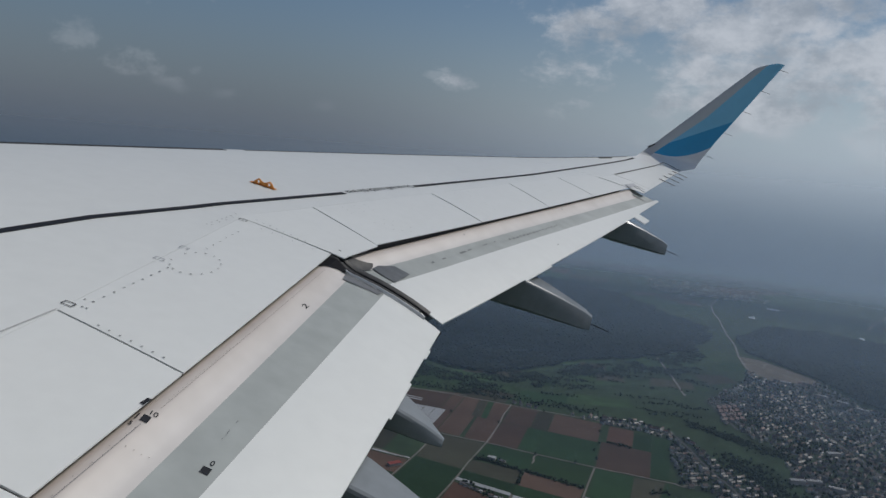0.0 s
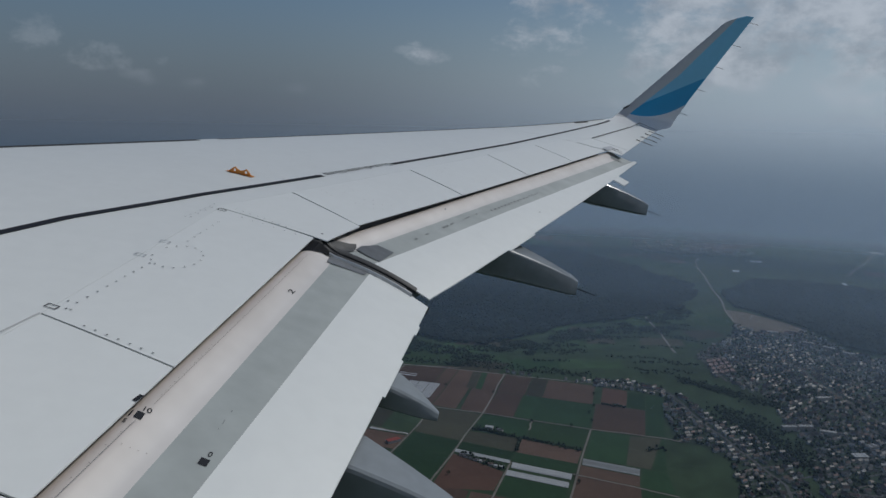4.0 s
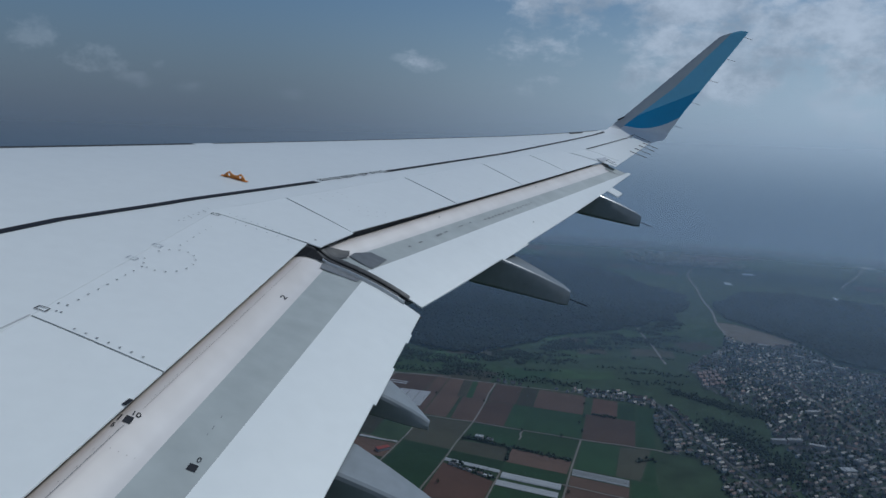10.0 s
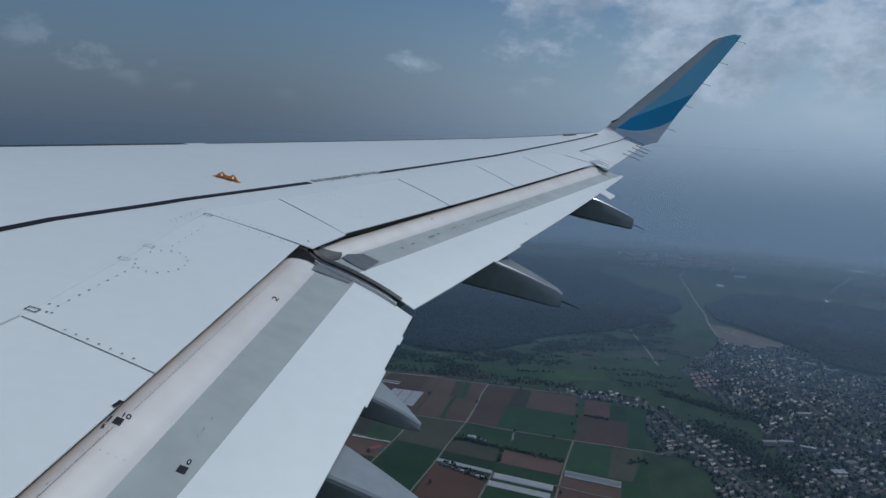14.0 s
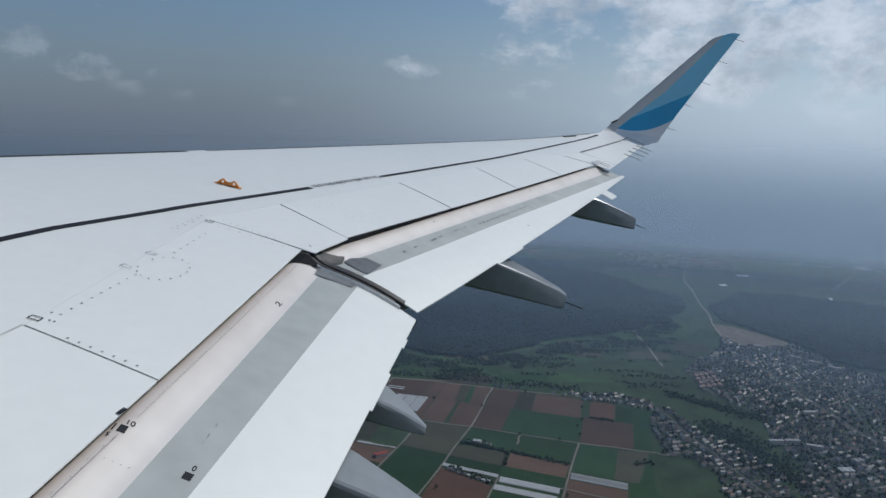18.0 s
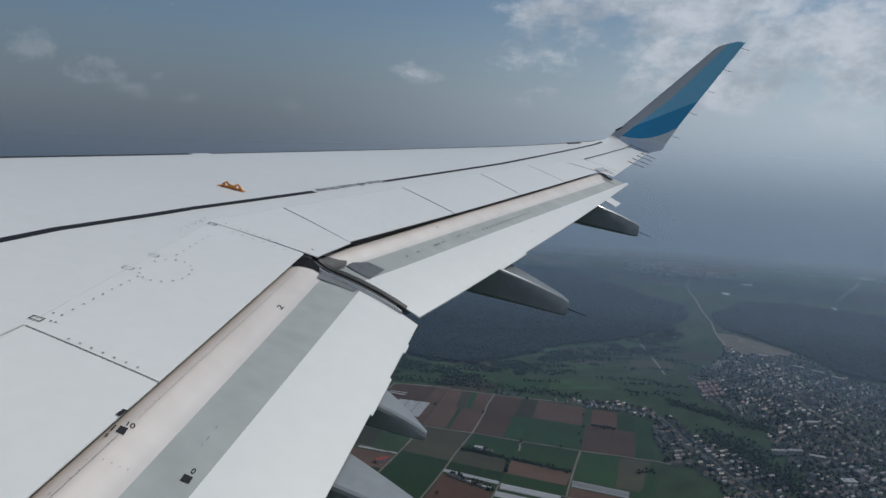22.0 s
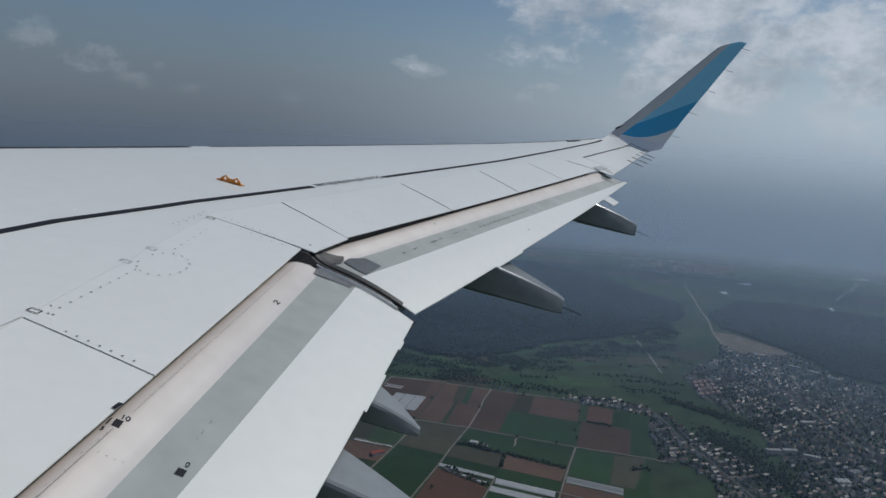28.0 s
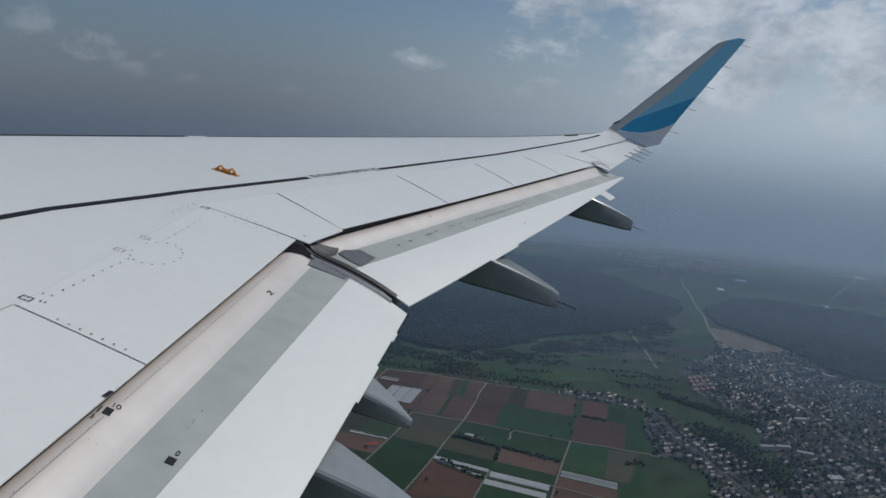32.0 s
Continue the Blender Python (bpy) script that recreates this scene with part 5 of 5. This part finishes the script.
for x0 in range(-460, 130, 4):                 # tree belt along the valley edge
    for _ in range(2):
        hedges.append((x0 + rnd.uniform(-4, 4), 1778 - 0.11 * x0 - 0.00012 * x0 * x0 + abs(rnd.gauss(0, 22))))
for a0, b0, a1, b1, wide in ((2, -88, 100, -94, 3), (101, -93, 219, -108, 4), (2, -80, 66, -88, 9), (98, -98, 100, -158, 2), (2, -206, 94, -236, 5), (243, 150, 296, 150, 3), (338, -60, 372, -40, 5)):
    n = int(math.hypot(a1 - a0, b1 - b0) / 2.2)
    for k in range(n):
        a, b = plot(mix(a0, a1, k / n), mix(b0, b1, k / n))
        hedges.append((a + rnd.uniform(-2, 2), b + rnd.gauss(0, wide)))
for _ in range(900):                           # wooded gap between village and town
    k = rnd.random()
    x, y = mix(400, 500, k) + rnd.gauss(0, 26), mix(1600, 1330, k) + rnd.gauss(0, 26)
    hedges.append((x, y))
for _ in range(500):
    k = rnd.random()
    hedges.append((mix(345, 530, k) + rnd.gauss(0, 8), mix(1790, 1650, k) + rnd.gauss(0, 12)))
crowns("hedge", hedges, 2.2, GARDEN, "dark bare hedges and copses in the meadows")
garden = []
for _ in range(26000):
    p = (rnd.uniform(120, 1680), rnd.uniform(930, 2440))
    if in_town(p) and not near_main(Vector(p)):
        if noise.noise((p[0] / 130, p[1] / 130, 2)) < -0.08 or rnd.random() < 0.4:
            garden.append(p)
crowns("garden_trees", garden, 2.7, GARDEN, "dark bare trees in the town's gardens")

# meadows of uneven green
for _ in range(46):
    x, y = rnd.uniform(-430, 620), rnd.uniform(1800, 2500)
    if in_town((x, y)) or in_town((x + 60, y)):
        continue
    w, d, a = rnd.uniform(25, 90), rnd.uniform(18, 50), rnd.uniform(-0.4, 0.5)
    c, s = math.cos(a), math.sin(a)
    pts = wavy([(c * px - s * py, s * px + c * py) for px, py in ((-w, -d), (w, -d * 0.7), (w * 0.9, d), (-w * 0.8, d * 0.9))], 14, 9)
    ob = new("meadow", flat_mesh("meadow", pts, 0, rnd.choice((LUSH, LUSH, CROP, DULL))))
    ob.location = (x, y, 0.12 + rnd.uniform(0, 0.3))
    tagged(ob, "uneven green meadow in the valley", "meadow", group="meadows", kind="structure")
# far farmland: broad pale and dark plots
for _ in range(190):
    y = 3300 * math.exp(rnd.uniform(0, 1.35))
    x = rnd.uniform(-0.25, 0.62) * y
    if inside((x, y), WOOD_A) or inside((x, y), WOOD_B):
        continue
    w, d, a = rnd.uniform(60, 190) * y / 3600, rnd.uniform(50, 130) * y / 3600, rnd.choice((-0.15, 0.2, 0.5))
    c, s = math.cos(a), math.sin(a)
    pts = [(c * px - s * py, s * px + c * py) for px, py in ((-w, -d), (w, -d), (w, d), (-w, d))]
    ob = new("field", flat_mesh("field", pts, 0, rnd.choice((SOIL, SOIL, LUSH_CROP, LUSH_CROP, CROP, DULL))))
    ob.location = (x, y, 0.25 + rnd.uniform(0, 0.6))
    tagged(ob, "far hazy field on the plain", "field", group="fields", kind="structure")
for x, y, w, d in ((832, 3301, 14, 22), (985, 3566, 26, 20), (1669, 3958, 26, 40), (1520, 7621, 130, 60), (1296, 4177, 18, 14), (760, 4252, 8, 8), (1204, 3091, 5, 30), (1900, 4300, 60, 40), (300, 6200, 120, 40)):
    ob = new("field", flat_mesh("field", [(-w, -d), (w, -d * 1.2), (w * 1.1, d), (-w * 0.9, d)], 0, FOIL))
    ob.location = (x, y, 1.4)
    tagged(ob, "white foil-covered field on the plain", "field", group="fields", kind="structure")

# single trees at the tracks
tree_mesh = None
for k in range(24):
    a, b = rnd.choice(((0, 1), (224, 1), (-116, 1), (1, 0), (1, -12), (1, 264)))
    x, y = plot(a + rnd.uniform(-6, 6), rnd.uniform(-300, 250)) if b == 1 else plot(rnd.uniform(-400, 250), b + rnd.uniform(-6, 6))
    if tree_mesh is None:
        tree = new("tree")
        trunk = rod((0, 0, 0), (0.2, 0, 3.5), 0.35, 7, 0.2)
        part("trunk", trunk, BARK, tree)
        V, F = [], []
        for c in range(26):
            ctr = Vector((rnd.gauss(0, 1.5), rnd.gauss(0, 1.5), 4.8 + rnd.gauss(0, 1.4)))
            base = len(V)
            V += [tuple(ctr + Vector(v) * rnd.uniform(0.5, 1.0)) for v in ICO_V]
            F += [[base + i for i in f] for f in ICO_F.tolist()]
        cm = bpy.data.meshes.new("crown")
        cm.from_pydata(V, [], F)
        part("crown", cm, GARDEN, tree)
        tree.matrix_world = pose(x, y, 0.2)
        tagged(tree, "bare dark tree beside a farm track", "tree", group="trees at the tracks")
        tree_mesh = tree
    else:
        copy_thing(tree_mesh, pose(x, y, 0.2, 0, 0, rnd.uniform(0, 360)))

# ---- haze: see-through tinted shells that put haze in front of the land ----
def veil(radius, density, bottom, full, top, tint):
    m = bpy.data.materials.new("haze")
    m.use_nodes = True
    n, l = m.node_tree.nodes, m.node_tree.links
    n.clear()
    tc, sp = n.new("ShaderNodeTexCoord"), n.new("ShaderNodeSeparateXYZ")
    l.new(tc.outputs["Object"], sp.inputs[0])
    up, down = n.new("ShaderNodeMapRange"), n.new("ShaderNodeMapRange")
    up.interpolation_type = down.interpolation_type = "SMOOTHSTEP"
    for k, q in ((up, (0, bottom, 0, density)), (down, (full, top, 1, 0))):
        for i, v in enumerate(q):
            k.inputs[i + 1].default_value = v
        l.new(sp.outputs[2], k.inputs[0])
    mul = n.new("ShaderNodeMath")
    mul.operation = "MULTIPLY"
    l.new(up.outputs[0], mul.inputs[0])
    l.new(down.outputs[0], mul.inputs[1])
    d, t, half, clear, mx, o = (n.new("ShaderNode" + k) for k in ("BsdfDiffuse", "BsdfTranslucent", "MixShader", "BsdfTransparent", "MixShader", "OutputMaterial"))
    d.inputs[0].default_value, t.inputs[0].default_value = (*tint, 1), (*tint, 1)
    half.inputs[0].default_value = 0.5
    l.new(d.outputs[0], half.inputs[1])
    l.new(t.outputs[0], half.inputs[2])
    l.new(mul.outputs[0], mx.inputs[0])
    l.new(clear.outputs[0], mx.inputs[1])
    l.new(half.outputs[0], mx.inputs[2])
    l.new(mx.outputs[0], o.inputs[0])
    me = bpy.data.meshes.new("haze")
    N = 240
    V, F = [], []
    for i in range(N + 1):
        a = radians(360 * i / N)
        V += [(radius * math.sin(a), radius * math.cos(a), 0), (radius * math.sin(a), radius * math.cos(a), top)]
        if i:
            F.append((2 * i - 2, 2 * i, 2 * i + 1, 2 * i - 1))
    me.from_pydata(V, [], F)
    me.polygons.foreach_set("use_smooth", [True] * len(me.polygons))
    me.materials.append(m)
    tagged(new("haze", me), "see-through blue-grey shell that paints haze over the plain", "haze", kind="backdrop")


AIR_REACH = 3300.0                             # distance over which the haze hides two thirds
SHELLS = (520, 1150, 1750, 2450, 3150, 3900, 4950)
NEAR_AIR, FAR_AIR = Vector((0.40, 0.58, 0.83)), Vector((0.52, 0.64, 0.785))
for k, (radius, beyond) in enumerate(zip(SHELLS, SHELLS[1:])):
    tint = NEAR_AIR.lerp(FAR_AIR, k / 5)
    if beyond == SHELLS[-1]:                   # the last, nearly opaque shell covers the plain's far end and thins out upwards
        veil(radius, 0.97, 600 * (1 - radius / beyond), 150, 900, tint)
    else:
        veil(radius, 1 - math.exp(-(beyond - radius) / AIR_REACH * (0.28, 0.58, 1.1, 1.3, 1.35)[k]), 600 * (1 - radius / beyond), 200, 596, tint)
